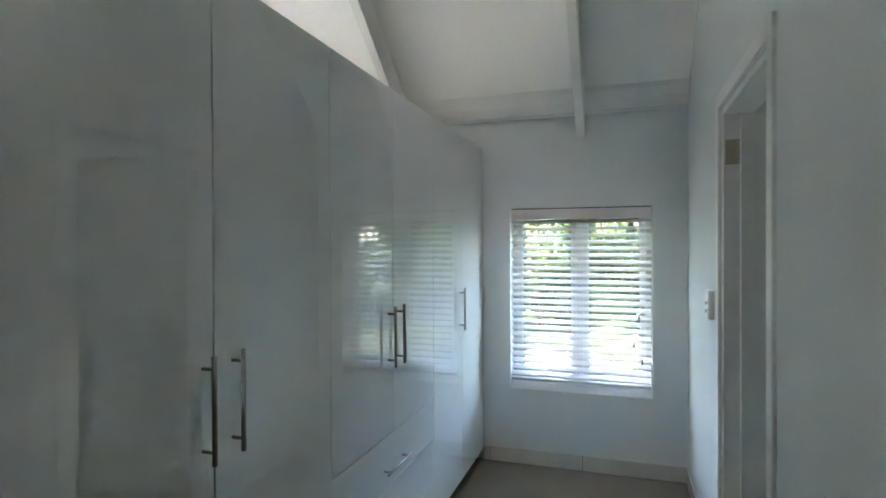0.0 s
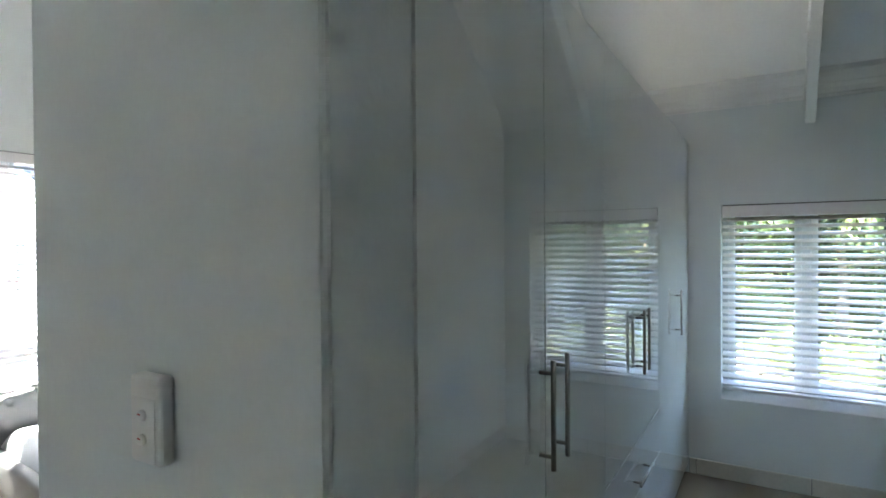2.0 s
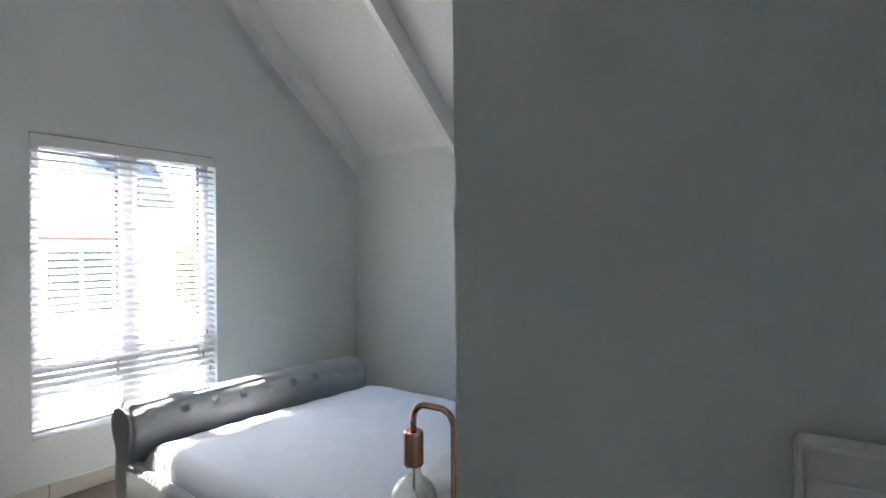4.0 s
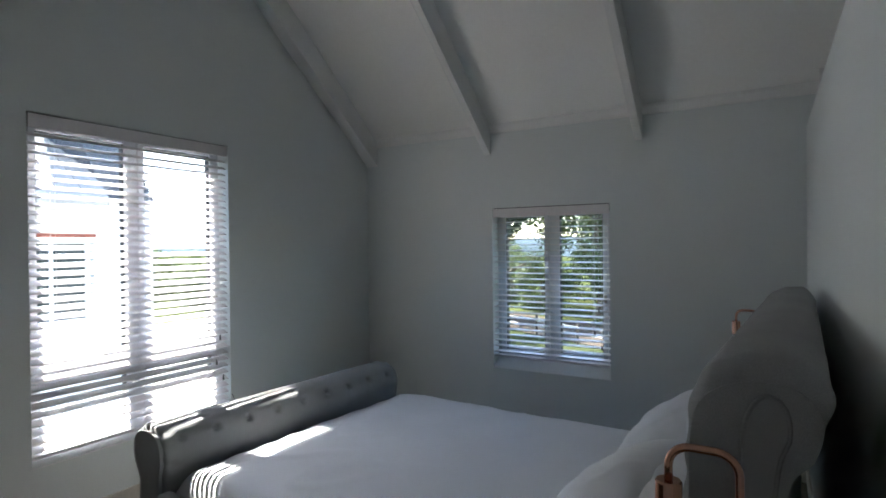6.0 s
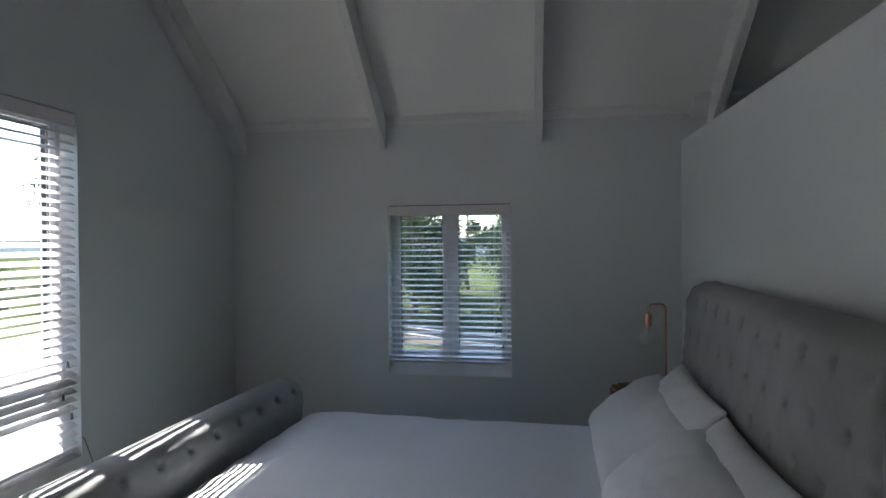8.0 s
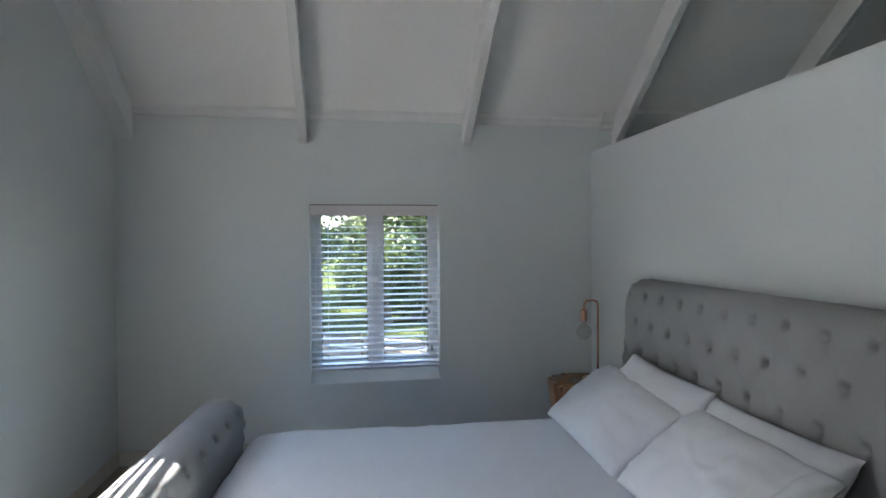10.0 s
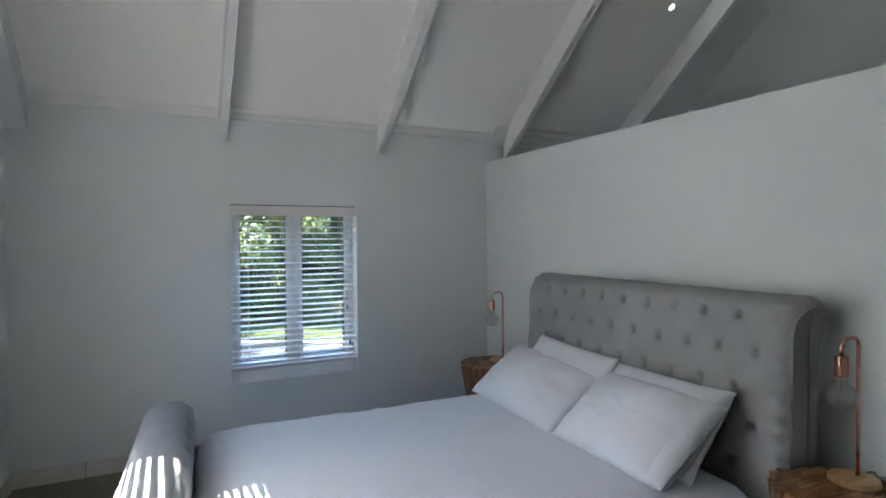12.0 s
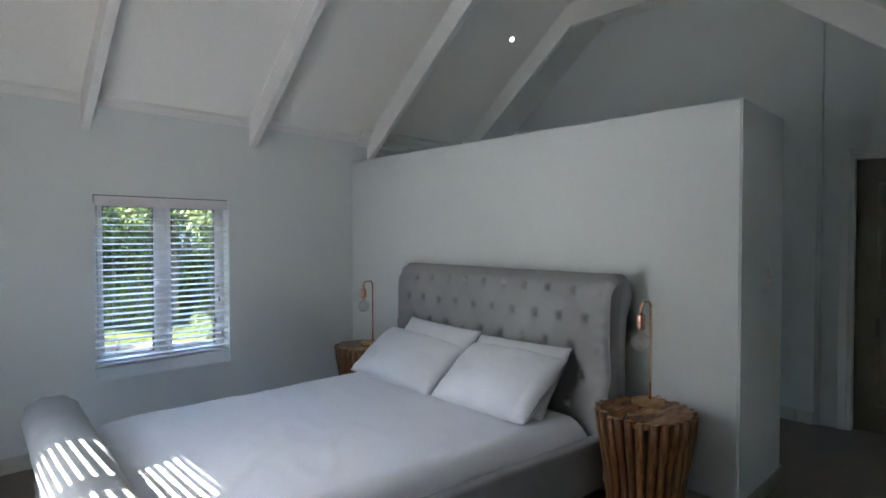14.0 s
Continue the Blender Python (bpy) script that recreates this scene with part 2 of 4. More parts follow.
def wall_sheet(u0, u1, z0, z1, thick, holes=()):
    """A wall in local (u, depth, z) with openings (ua, ub, za, zb) right through it; depth runs from 0 to thick."""
    bm = bmesh.new()
    us = sorted({u0, u1, *[h[i] for h in holes for i in (0, 1)]})
    zs = sorted({z0, z1, *[h[i] for h in holes for i in (2, 3)]})
    solid = lambda i, j: 0 <= i < len(us) - 1 and 0 <= j < len(zs) - 1 and not any(
        h[0] <= (us[i] + us[i + 1]) / 2 <= h[1] and h[2] <= (zs[j] + zs[j + 1]) / 2 <= h[3] for h in holes)
    cache = {}

    def vert(i, d, j):
        if (i, d, j) not in cache:
            cache[i, d, j] = bm.verts.new((us[i], d * thick, zs[j]))
        return cache[i, d, j]

    for i in range(len(us) - 1):
        for j in range(len(zs) - 1):
            if not solid(i, j):
                continue
            for d in (0, 1):
                bm.faces.new([vert(a, d, b) for a, b in ((i, j), (i + 1, j), (i + 1, j + 1), (i, j + 1))])
            for (di, dj), (a, b) in (((-1, 0), ((i, j), (i, j + 1))), ((1, 0), ((i + 1, j), (i + 1, j + 1))), ((0, -1), ((i, j), (i + 1, j))), ((0, 1), ((i, j + 1), (i + 1, j + 1)))):
                if not solid(i + di, j + dj):
                    bm.faces.new((vert(a[0], 0, a[1]), vert(b[0], 0, b[1]), vert(b[0], 1, b[1]), vert(a[0], 1, a[1])))
    return bm


def structure(name, bm, mat, label, category, m=None, smooth=False):
    ob = part(name, bm, mat, None, smooth=smooth)
    if m is not None:
        ob.matrix_world = m
    return tagged(ob, label, category, kind="structure")


NORTH = pose(0, YW, 0)                 # local u = +x, depth = +y
WEST = pose(XL, 0, 0, 0, 0, 90)        # local u = +y, depth = -x
EAST = pose(XR, 0, 0, 0, 0, -90)       # local u = -y, depth = +x

# ---- the setting ----
W_BED = (-0.99, -0.065, 0.480, 1.757)
W_DRESS = (2.045, 2.95, 0.50, 1.723)
W_WEST = (3.441, 4.62, 0.364, 2.16)
D_BATH = (4.134, 4.938, 0.0, 2.034)
D_HALL = (1.85, 2.662, 0.0, 2.075)

structure("floor", boxed(XL - WALL, XR + 2.2, YS - WALL, YW + WALL, -0.12, 0.0), FLOOR_MAT, "plain taupe low-pile carpet floor", "floor")
structure("wall_north", wall_sheet(XL - WALL, XR + 2.2, -0.4, 2.75, WALL, [W_BED, W_DRESS]), WALL_PAINT, "pale grey painted wall with two windows", "wall", NORTH)
structure("wall_west", wall_sheet(YS - WALL, YW, -0.4, 3.75, WALL, [W_WEST]), WALL_PAINT, "pale grey painted gable wall with a tall window", "wall", WEST)
# south wall is out of view; its white is there to bounce light back
structure("wall_south", boxed(XL, XR + 2.2, YS - WALL, YS, -0.4, 2.2), CEILING_PAINT, "unseen closing wall under the low eaves, whitened to bounce light", "wall")
structure("wall_east", wall_sheet(-YW, -2.833, 0, 3.75, 0.12, [(-D_BATH[1], -D_BATH[0], 0, D_BATH[3])]), WALL_PAINT, "pale grey painted wall beside the wardrobe passage", "wall", EAST)
structure("wall_east_end", wall_sheet(-2.833, -YS, 0, 3.75, 0.12, [(-D_HALL[1], -D_HALL[0], 0, D_HALL[3])]), WALL_PAINT, "pale grey painted wall with a dark doorway", "wall", pose(XR + 0.022, 0, 0, 0, 0, -90))
structure("pilaster", boxed(XR - 0.016, XR + 0.05, 2.86, 3.02, 0, 2.19, 0.004), WALL_PAINT, "shallow painted strip standing proud of the wall", "wall")

# half-height partition: an L of thin wall and end nib, with soft plaster corners
bm = bmesh.new()
extrude_profile(bm, [(XP, YE), (XC - 0.006, YE), (XC - 0.006, 2.9535), (XP + 0.12, 2.9535), (XP + 0.12, YW), (XP, YW)], pose(0, 0, 0), ZP)
bmesh.ops.bevel(bm, geom=[e for e in bm.edges if min(v.co.y for v in e.verts) < YE + 0.01 or max(v.co.z for v in e.verts) > ZP - 0.01 and min(v.co.z for v in e.verts) > ZP - 0.01], offset=0.009, segments=3, affect="EDGES")
structure("wall_partition", bm, WALL_PAINT, "half-height grey partition wall behind the bed", "wall", smooth=False)

# ceiling: two slopes and a flat middle, one folded slab
def ceiling_z(y):
    return min(FLAT, EAVE + SLOPE * (YW - y), FLAT + SLOPE * (y - YF2))


prof = [(YW + 0.6, EAVE - SLOPE * 0.6), (YF1, FLAT), (YF2, FLAT), (YS - 0.6, FLAT - SLOPE * (YF2 - YS + 0.6))]
outline = prof + [(y, z + 0.16) for y, z in reversed(prof)]
bm = extrude_profile(bmesh.new(), outline, Matrix(((0, 0, 1, XL - 0.55), (1, 0, 0, 0), (0, 1, 0, 0), (0, 0, 0, 1))), XR + 2.6 - XL + 0.55)
structure("ceiling", bm, CEILING_PAINT, "white painted sloping ceiling with a flat middle", "ceiling")

# roof beams follow the slopes and cross under the flat part
UNDER, TIE = 2.18, 3.40
def rafter(x, w):
    low = lambda d: [(YW, UNDER + d), (YW - (TIE - UNDER) / SLOPE, TIE + d), (YF2 - (FLAT - TIE) / SLOPE + 0.28, TIE + d), (YS, TIE + d - SLOPE * (YF2 - (FLAT - TIE) / SLOPE + 0.28 - YS))]
    top = [(YW, EAVE + 0.05), (YF1, FLAT + 0.05), (YF2, FLAT + 0.05), (YS, FLAT + 0.05 - SLOPE * (YF2 - YS))]
    bm = extrude_profile(bmesh.new(), low(0) + top[::-1], Matrix(((0, 0, 1, x - w / 2), (1, 0, 0, 0), (0, 1, 0, 0), (0, 0, 0, 1))), w)
    bmesh.ops.bevel(bm, geom=list(bm.edges), offset=0.004, segments=1, affect="EDGES")
    ob = part("roof_beam", bm, TRIM_PAINT)
    return tagged(ob, "white painted timber roof beam under the ceiling", "beam", "roof beams", "structure")


for x, w in ((XL + 0.06, 0.12), (-1.026, 0.055), (0.138, 0.055), (1.309, 0.055), (2.512, 0.055)):
    rafter(x, w)

# cornice along the window wall: a stepped cove
cov = [(0, 0), (0.012, 0), (0.018, 0.012), (0.03, 0.016), (0.036, 0.045), (0.05, 0.066), (0.058, 0.07), (0.07, 0.10), (0.085, 0.118), (0.092, 0.125), (0.092, 0.20), (0, 0.20)]
fillet = [(0, 0), (0.008, 0), (0.012, 0.006), (0.016, 0.03), (0.026, 0.048), (0.026, 0.1), (0, 0.1)]
for x0, x1, z, line in ((XL, XP + 0.06, 2.35, fillet), (XP + 0.06, XR, 2.322, cov)):
    bm = extrude_profile(bmesh.new(), [(YW - a, z + b) for a, b in line], Matrix(((0, 0, 1, x0), (1, 0, 0, 0), (0, 1, 0, 0), (0, 0, 0, 1))), x1 - x0)
    structure("cornice", bm, TRIM_PAINT, "white stepped plaster cornice", "cornice")

# bathroom and hall beyond the doors, closed in
structure("wall_bathroom_end", wall_sheet(-YW, -YS, 0, 2.2, 0.12, [(-5.95, -5.6, 1.5, 1.85)]), WALL_PAINT, "pale grey bathroom wall with a daylight opening", "wall", pose(XR + 1.75, 0, 0, 0, 0, -90))
gable = [(YS + 0.37, 2.2), (YW, 2.2), (YW, ceiling_z(YW)), (YF1, FLAT), (YF2, FLAT)]
bm = extrude_profile(bmesh.new(), gable, Matrix(((0, 0, 1, XR + 1.75), (1, 0, 0, 0), (0, 1, 0, 0), (0, 0, 0, 1))), 0.12)
structure("wall_bathroom_gable", bm, WALL_PAINT, "pale grey gable over the bathroom", "wall")
structure("wall_bathroom_side", boxed(XR + 0.15, XR + 1.75, 3.0, 3.12, 0, 3.3), WALL_PAINT, "pale grey bathroom side wall", "wall")

# skirting: single tiles with dark joints
def skirting(name, m, u0, u1, joint0, step=0.62, h=0.1, d=0.012):
    base = structure(name, boxed(u0, u1, -d + 0.004, 0, 0, h - 0.003), GROUT, "row of cream ceramic skirting tiles", "skirting", m)
    cuts = [u0] + [joint0 + k * step for k in range(-20, 20) if u0 + 0.02 < joint0 + k * step < u1 - 0.02] + [u1]
    for a, b in zip(cuts, cuts[1:]):
        part("tile", boxed(a + 0.0018, b - 0.0018, -d, -0.001, 0.001, h, 0.002, 1), SKIRT_TILE, base)


skirting("baseboard_north_bed", NORTH, XL, XP, -1.864)
skirting("baseboard_north_dressing", NORTH, XC + 0.004, XR, 2.52)
skirting("baseboard_west", WEST, YS, YW - 0.012, 3.522)
skirting("baseboard_east_far", EAST, -YW + 0.012, -D_BATH[1] - 0.06, -5.5)
skirting("baseboard_east_near", EAST, -D_BATH[0] + 0.06, -3.02, -3.55)
skirting("baseboard_strip", pose(XR - 0.016, 0, 0, 0, 0, -90), -3.02, -2.86, -3.6)
skirting("baseboard_partition", pose(XP, 0, 0, 0, 0, -90), -YW + 0.012, -YE, -4.3)
skirting("baseboard_partition_end", pose(0, YE, 0), XP - 0.012, XC - 0.006, 1.6)
skirting("baseboard_south", pose(0, YS, 0, 0, 0, 180), -XR, -XL, 0.1)


# ---- windows and blinds ----
def frame_bars(bm, u0, u1, z0, z1, w, d0, d1, bev=0.004):
    for a in ((u0, u0 + w, z0, z1), (u1 - w, u1, z0, z1), (u0 + w, u1 - w, z0, z0 + w), (u0 + w, u1 - w, z1 - w, z1)):
        box(bm, a[0], a[1], d0, d1, a[2], a[3], bev, 1)
    return bm


def window(name, m, hole, label, transom=None, setback=0.10, slope=0.055):
    """A white casement pair in its opening, with mullion, sashes, panes, and a tiled sill; depth 0 is the wall's inner face."""
    u0, u1, zs, z1 = hole
    z0 = zs + slope
    w = empty(name, m, label, "window", kind="structure")
    g = 0.002
    part("window_frame", frame_bars(bmesh.new(), u0 + g, u1 - g, z0 + g, z1 - g, 0.035, setback, setback + 0.06), ALU_WHITE, w)
    mid = (u0 + u1) / 2
    bars = bmesh.new()
    box(bars, mid - 0.022, mid + 0.022, setback + 0.002, setback + 0.058, z0 + 0.037, z1 - 0.037, 0.003, 1)
    part("mullion", bars, ALU_WHITE, w)
    rows = [(z0 + 0.037, z1 - 0.037)]
    if transom:
        part("transom", boxed(u0 + 0.037, u1 - 0.037, setback + 0.001, setback + 0.059, transom - 0.025, transom + 0.025, 0.003, 1), ALU_WHITE, w)
        rows = [(z0 + 0.037, transom - 0.025), (transom + 0.025, z1 - 0.037)]
    for za, zb in rows:
        for ua, ub in ((u0 + 0.037, mid - 0.022), (mid + 0.022, u1 - 0.037)):
            sash = part("sash", frame_bars(bmesh.new(), ua + 0.002, ub - 0.002, za + 0.002, zb - 0.002, 0.036, setback - 0.006, setback + 0.045), ALU_WHITE, w)
            part("gasket", frame_bars(bmesh.new(), ua + 0.037, ub - 0.037, za + 0.037, zb - 0.037, 0.006, setback + 0.002, setback + 0.04, 0), GASKET, sash)
            pane = part("pane", boxed(ua + 0.039, ub - 0.039, setback + 0.018, setback + 0.022, za + 0.039, zb - 0.039), PANE, sash)
            pane.visible_shadow = False
    # plastered sill, falling towards the room
    part("window_sill", extrude_profile(bmesh.new(), [(-0.002, zs + 0.001), (WALL - 0.01, zs + 0.001), (WALL - 0.01, z0 - 0.002), (setback - 0.002, z0 - 0.002), (-0.002, zs + 0.006)], Matrix(((0, 0, 1, u0 + 0.001), (1, 0, 0, 0), (0, 1, 0, 0), (0, 0, 0, 1))), u1 - u0 - 0.002), SILL_GLOSS, w)
    # lever handle on the stile of the opening sash
    hz = z0 + 0.42 * (z1 - z0)
    hb = boxed(u1 - 0.068, u1 - 0.046, setback - 0.012, setback - 0.0055, hz - 0.03, hz + 0.03, 0.003, 1)
    rod(hb, (u1 - 0.057, setback - 0.012, hz), (u1 - 0.057, setback - 0.034, hz), 0.007, 10)
    tube(hb, [(u1 - 0.05, setback - 0.034, hz), (u1 - 0.075, setback - 0.037, hz - 0.012), (u1 - 0.10, setback - 0.037, hz - 0.04), (u1 - 0.115, setback - 0.036, hz - 0.075)], 0.0065, 8)
    part("window_handle", hb, STEEL, w, "silver lever handle")
    return w


def blind(m, hole, tilt, label, cords, inset=0.035, pitch=0.0445, slat_w=0.05, drop=None):
    """A wooden venetian blind hung in the opening: valance, slats, ladders, bottom rail and cords."""
    u0, u1, z0, z1 = hole
    b = empty("venetian_blind", m @ pose((u0 + u1) / 2, inset, z0), label, "blind")
    hw = (u1 - u0) / 2 - 0.006
    top = z1 - z0
    part("headrail", boxed(-hw + 0.003, hw - 0.003, -0.018, 0.022, top - 0.052, top - 0.0008, 0.0005, 1), HEADRAIL, b)
    val = boxed(-hw, hw, -0.034, -0.0195, top - 0.076, top - 0.007, 0.002, 2)
    part("valance", val, BLIND, b)
    bottom = 0.028 if drop is None else drop
    part("bottom_rail", boxed(-hw, hw, -0.025, 0.025, bottom - 0.009, bottom + 0.009, 0.004, 2), BLIND, b)
    bm = bmesh.new()
    n = 6
    t = radians(tilt)
    curve = []
    for side in (1, -1):
        for k in (range(n + 1) if side > 0 else range(n, -1, -1)):
            y = (k / n - 0.5) * slat_w
            z = 0.0025 * (1 - (2 * y / slat_w) ** 2) + side * 0.0013
            curve.append((y * math.cos(t) - z * math.sin(t), y * math.sin(t) + z * math.cos(t)))
    extrude_profile(bm, curve, Matrix(((0, 0, 1, -hw), (1, 0, 0, 0), (0, 1, 0, 0), (0, 0, 0, 1))), 2 * hw)
    me = mesh_of(bm, "slat", BLIND)
    z = bottom + 0.036
    while z < top - 0.085:
        s = new("slat", me)
        s.parent = b
        s.location = (random.uniform(-0.0008, 0.0008), 0, z)
        s.rotation_euler = (radians(random.uniform(-0.9, 0.9)), radians(random.uniform(-0.05, 0.05)), 0)
        z += pitch
    for u in [(-hw + 0.12) + k * (2 * hw - 0.24) / (cords - 1) for k in range(cords)]:
        lad = bmesh.new()
        for y in (-slat_w / 2 - 0.001, slat_w / 2 + 0.001):
            rod(lad, (u, y, bottom), (u, y, top - 0.05), 0.0011, 5)
        part("ladder_cord", lad, CORD, b)
    for du, zb in ((0.075, 0.52), (0.105, 0.36), (0.055, 0.25)):
        pull = part("pull_cord", rod(bmesh.new(), (hw - du, -0.037, zb), (hw - du, -0.037, top - 0.06), 0.001, 5), CORD, b)
        part("tassel", rod(bmesh.new(), (hw - du, -0.037, zb - 0.035), (hw - du, -0.037, zb), 0.0075, 10, 0.004), TASSEL, pull)
    return b


window("window_1", NORTH, W_BED, "white two-light casement window over the bed end", slope=0.071)
window("window_2", NORTH, W_DRESS, "white two-light casement window at the end of the wardrobe passage")
window("window_3", WEST, W_WEST, "tall white window with low fixed panes", transom=0.812, slope=0.03)
blind(NORTH, W_BED, 7, "white wooden venetian blind, slats open", 2, drop=0.101)
blind(NORTH, W_DRESS, 25, "white wooden venetian blind, slats half tilted", 2, drop=0.07)
blind(WEST, W_WEST, 27, "tall white wooden venetian blind, slats open to the sun", 3, drop=0.05)


# ---- doors ----
def door_frame(name, m, hole, label, depth=0.12):
    u0, u1, _, z1 = hole
    d = empty(name, m, label, "door", kind="structure")
    bm = bmesh.new()
    for f, (d0, d1) in ((0.056, (-0.012, 0.004)), (0.03, (0.004, depth - 0.004))):
        inner = 0.0 if f > 0.05 else 0.03
        box(bm, u0 - f if f > .05 else u0, u0 + inner + 0.002, d0, d1, 0, z1 + (f if f > .05 else 0), 0.004, 2)
        box(bm, u1 - inner - 0.002, u1 + f if f > .05 else u1, d0, d1, 0, z1 + (f if f > .05 else 0), 0.004, 2)
        box(bm, u0 + inner + 0.002, u1 - inner - 0.002, d0, d1, z1 - inner - 0.002, z1 + (f if f > .05 else 0), 0.004, 2)
    part("door_frame", bm, TRIM_PAINT, d)
    return d


def panel_leaf(parent, m, w, h, mat, panels=2):
    """A leaf with sunk panels, hung at local x = 0."""
    bm = boxed(0, w, -0.02, 0.02, 0.006, h, 0.002, 1)
    leaf = part("door_leaf", bm, mat, parent)
    leaf.matrix_local = m
    for k in range(panels):
        z0, z1 = (0.2, 0.86) if k == 0 else (1.06, h - 0.18)
        pb = bmesh.new()
        for s in (-1, 1):
            frame_bars(pb, 0.13, w - 0.13, z0, z1, 0.022, min(s * 0.0195, s * 0.028), max(s * 0.0195, s * 0.028), 0.004)
            box(pb, 0.2, w - 0.2, min(s * 0.0195, s * 0.026), max(s * 0.0195, s * 0.026), z0 + 0.07, z1 - 0.07, 0.005, 1)
        part("panel", pb, mat, leaf)
    hb = bmesh.new()
    for s in (-1, 1):
        box(hb, w - 0.08, w - 0.04, min(s * 0.02, s * 0.026), max(s * 0.02, s * 0.026), 0.93, 1.12, 0.002, 1)
        tube(hb, [(w - 0.06, s * 0.026, 1.05), (w - 0.06, s * 0.06, 1.05), (w - 0.075, s * 0.065, 1.05), (w - 0.17, s * 0.065, 1.05)], 0.008, 8)
    part("lever_handle", hb, STEEL, leaf, "brushed steel lever handle")
    return leaf


bath = door_frame("door_1", EAST, (-D_BATH[1], -D_BATH[0], 0, D_BATH[3]), "white panelled door standing open to the bathroom")
panel_leaf(bath, pose(-D_BATH[1] + 0.055, 0.062, 0, 0, 0, 86), 0.745, 1.985, TRIM_PAINT)
for z in (1.85, 0.25):
    hb = boxed(-D_BATH[1] + 0.0305, -D_BATH[1] + 0.034, 0.012, 0.055, z - 0.05, z + 0.05, 0.001, 1)
    rod(hb, (-D_BATH[1] + 0.037, 0.058, z - 0.05), (-D_BATH[1] + 0.037, 0.058, z + 0.05), 0.006, 10)
    part("hinge", hb, BRASS, bath, "dull brass butt hinge")
hall = door_frame("door_2", pose(XR + 0.022, 0, 0, 0, 0, -90), (-D_HALL[1], -D_HALL[0], 0, D_HALL[3]), "dark wooden door closed in a pale frame")
panel_leaf(hall, pose(-D_HALL[1] + 0.033, 0.09, 0), 0.745, 2.04, DARK_WOOD)

# ---- dressing passage: wardrobe ----
def bar_handle(parent, a, b, out, r=0.006, stand=0.033):
    """A T-bar pull from a to b, standing off along out."""
    a, b, out = Vector(a), Vector(b), Vector(out)
    d = (b - a).normalized()
    bm = bmesh.new()
    rod(bm, a + out * stand, b + out * stand, r, 12)
    for p in (a + d * 0.03, b - d * 0.03):
        rod(bm, p - out * 0.0005, p + out * stand, r * 0.75, 10)
    return part("bar_handle", bm, STEEL, parent, "brushed steel bar handle", True)


def lacquer(parent, x, ya, yb, za, zb):
    """The clear mirror-gloss coat on a front."""
    bm = bmesh.new()
    bm.faces.new([bm.verts.new((x, y, z)) for y, z in ((ya, za), (yb, za), (yb, zb), (ya, zb))])
    return part("gloss_coat", bm, LACQUER, parent, "clear high-gloss coat")


def wardrobe(y0, y1, handles, drawers=False, doors=2):
    """A gloss white unit against the partition; fronts at XC."""
    w = empty("wardrobe", pose(XP + 0.12, y0, 0), "gloss white built-in wardrobe" + (" with doors over drawers" if drawers else " with tall doors"), "wardrobe", "built-in wardrobes")
    depth = XC - XP - 0.12
    bm = bmesh.new()
    L = y1 - y0
    box(bm, 0.002, depth - 0.022, 0.001, L - 0.001, 0.075, ZW - 0.004)
    box(bm, 0.002, depth - 0.06, 0.001, L - 0.001, 0.0, 0.075)
    part("body", bm, CARCASS, w)
    step = L / doors
    base = 0.703 if drawers else 0.078
    for k in range(doors):
        ya, yb = k * step, (k + 1) * step
        d = part("door", boxed(depth - 0.019, depth + random.uniform(-0.0006, 0.0006), ya + 0.0016, yb - 0.0016, base, ZW - 0.002, 0.0005, 1), GLOSS_WHITE, w)
        lacquer(d, depth + 0.0009, ya + 0.002, yb - 0.002, base + 0.0006, ZW - 0.0026)
        for h in handles:
            if ya < h - y0 < yb:
                bar_handle(d, (depth, h - y0, 0.978), (depth, h - y0, 1.228), (1, 0, 0))
    if drawers:
        zs = [0.078, 0.288, 0.494, 0.70]
        for za, zb in zip(zs, zs[1:]):
            d = part("drawer_front", boxed(depth - 0.019, depth, 0.0016, L - 0.0016, za + 0.0015, zb - 0.0015, 0.0005, 1), GLOSS_WHITE, w)
            lacquer(d, depth + 0.0009, 0.002, L - 0.002, za + 0.002, zb - 0.002)
            bar_handle(d, (depth, L / 2 - 0.125, (za + zb) / 2 - 0.03), (depth, L / 2 + 0.125, (za + zb) / 2 - 0.03), (1, 0, 0))
    return w


wardrobe(2.954, 4.04, (3.46, 3.56))
wardrobe(4.04, 5.075, (4.51, 4.605), True)
wardrobe(5.075, 6.115, (5.55,))


# ---- switches ----
def switch_plate(m, label, rockers=2):
    s = empty("light_switch", m, label, "light switch")
    bm = boxed(-0.037, 0.037, -0.027, 0, -0.066, 0.066, 0.007, 3)
    part("plate", bm, PLASTIC, s)
    part("rim", boxed(-0.029, 0.029, -0.0285, -0.0265, -0.062, 0.034, 0.001, 1), PLASTIC, s)
    for k in range(rockers):
        z = 0.008 - k * 0.036
        part("rocker", lathe(bmesh.new(), [(0, 0.0), (0.0088, 0.0), (0.0088, 0.003), (0.0075, 0.0055), (0.004, 0.0065), (0, 0.0065)], 20), PLASTIC, s, smooth=False).matrix_local = pose(0.0, -0.0285, z, 90, 0, 0)
        part("mark", boxed(-0.003, 0.003, -0.0357, -0.0348, z + 0.002, z + 0.004), RED_DOT, s)
    return s


switch_plate(pose(1.513, YE, 1.236), "white two-gang switch plate on the partition end")
switch_plate(pose(XR, 5.13, 1.21, 0, 0, -90), "white switch plate beside the bathroom door")


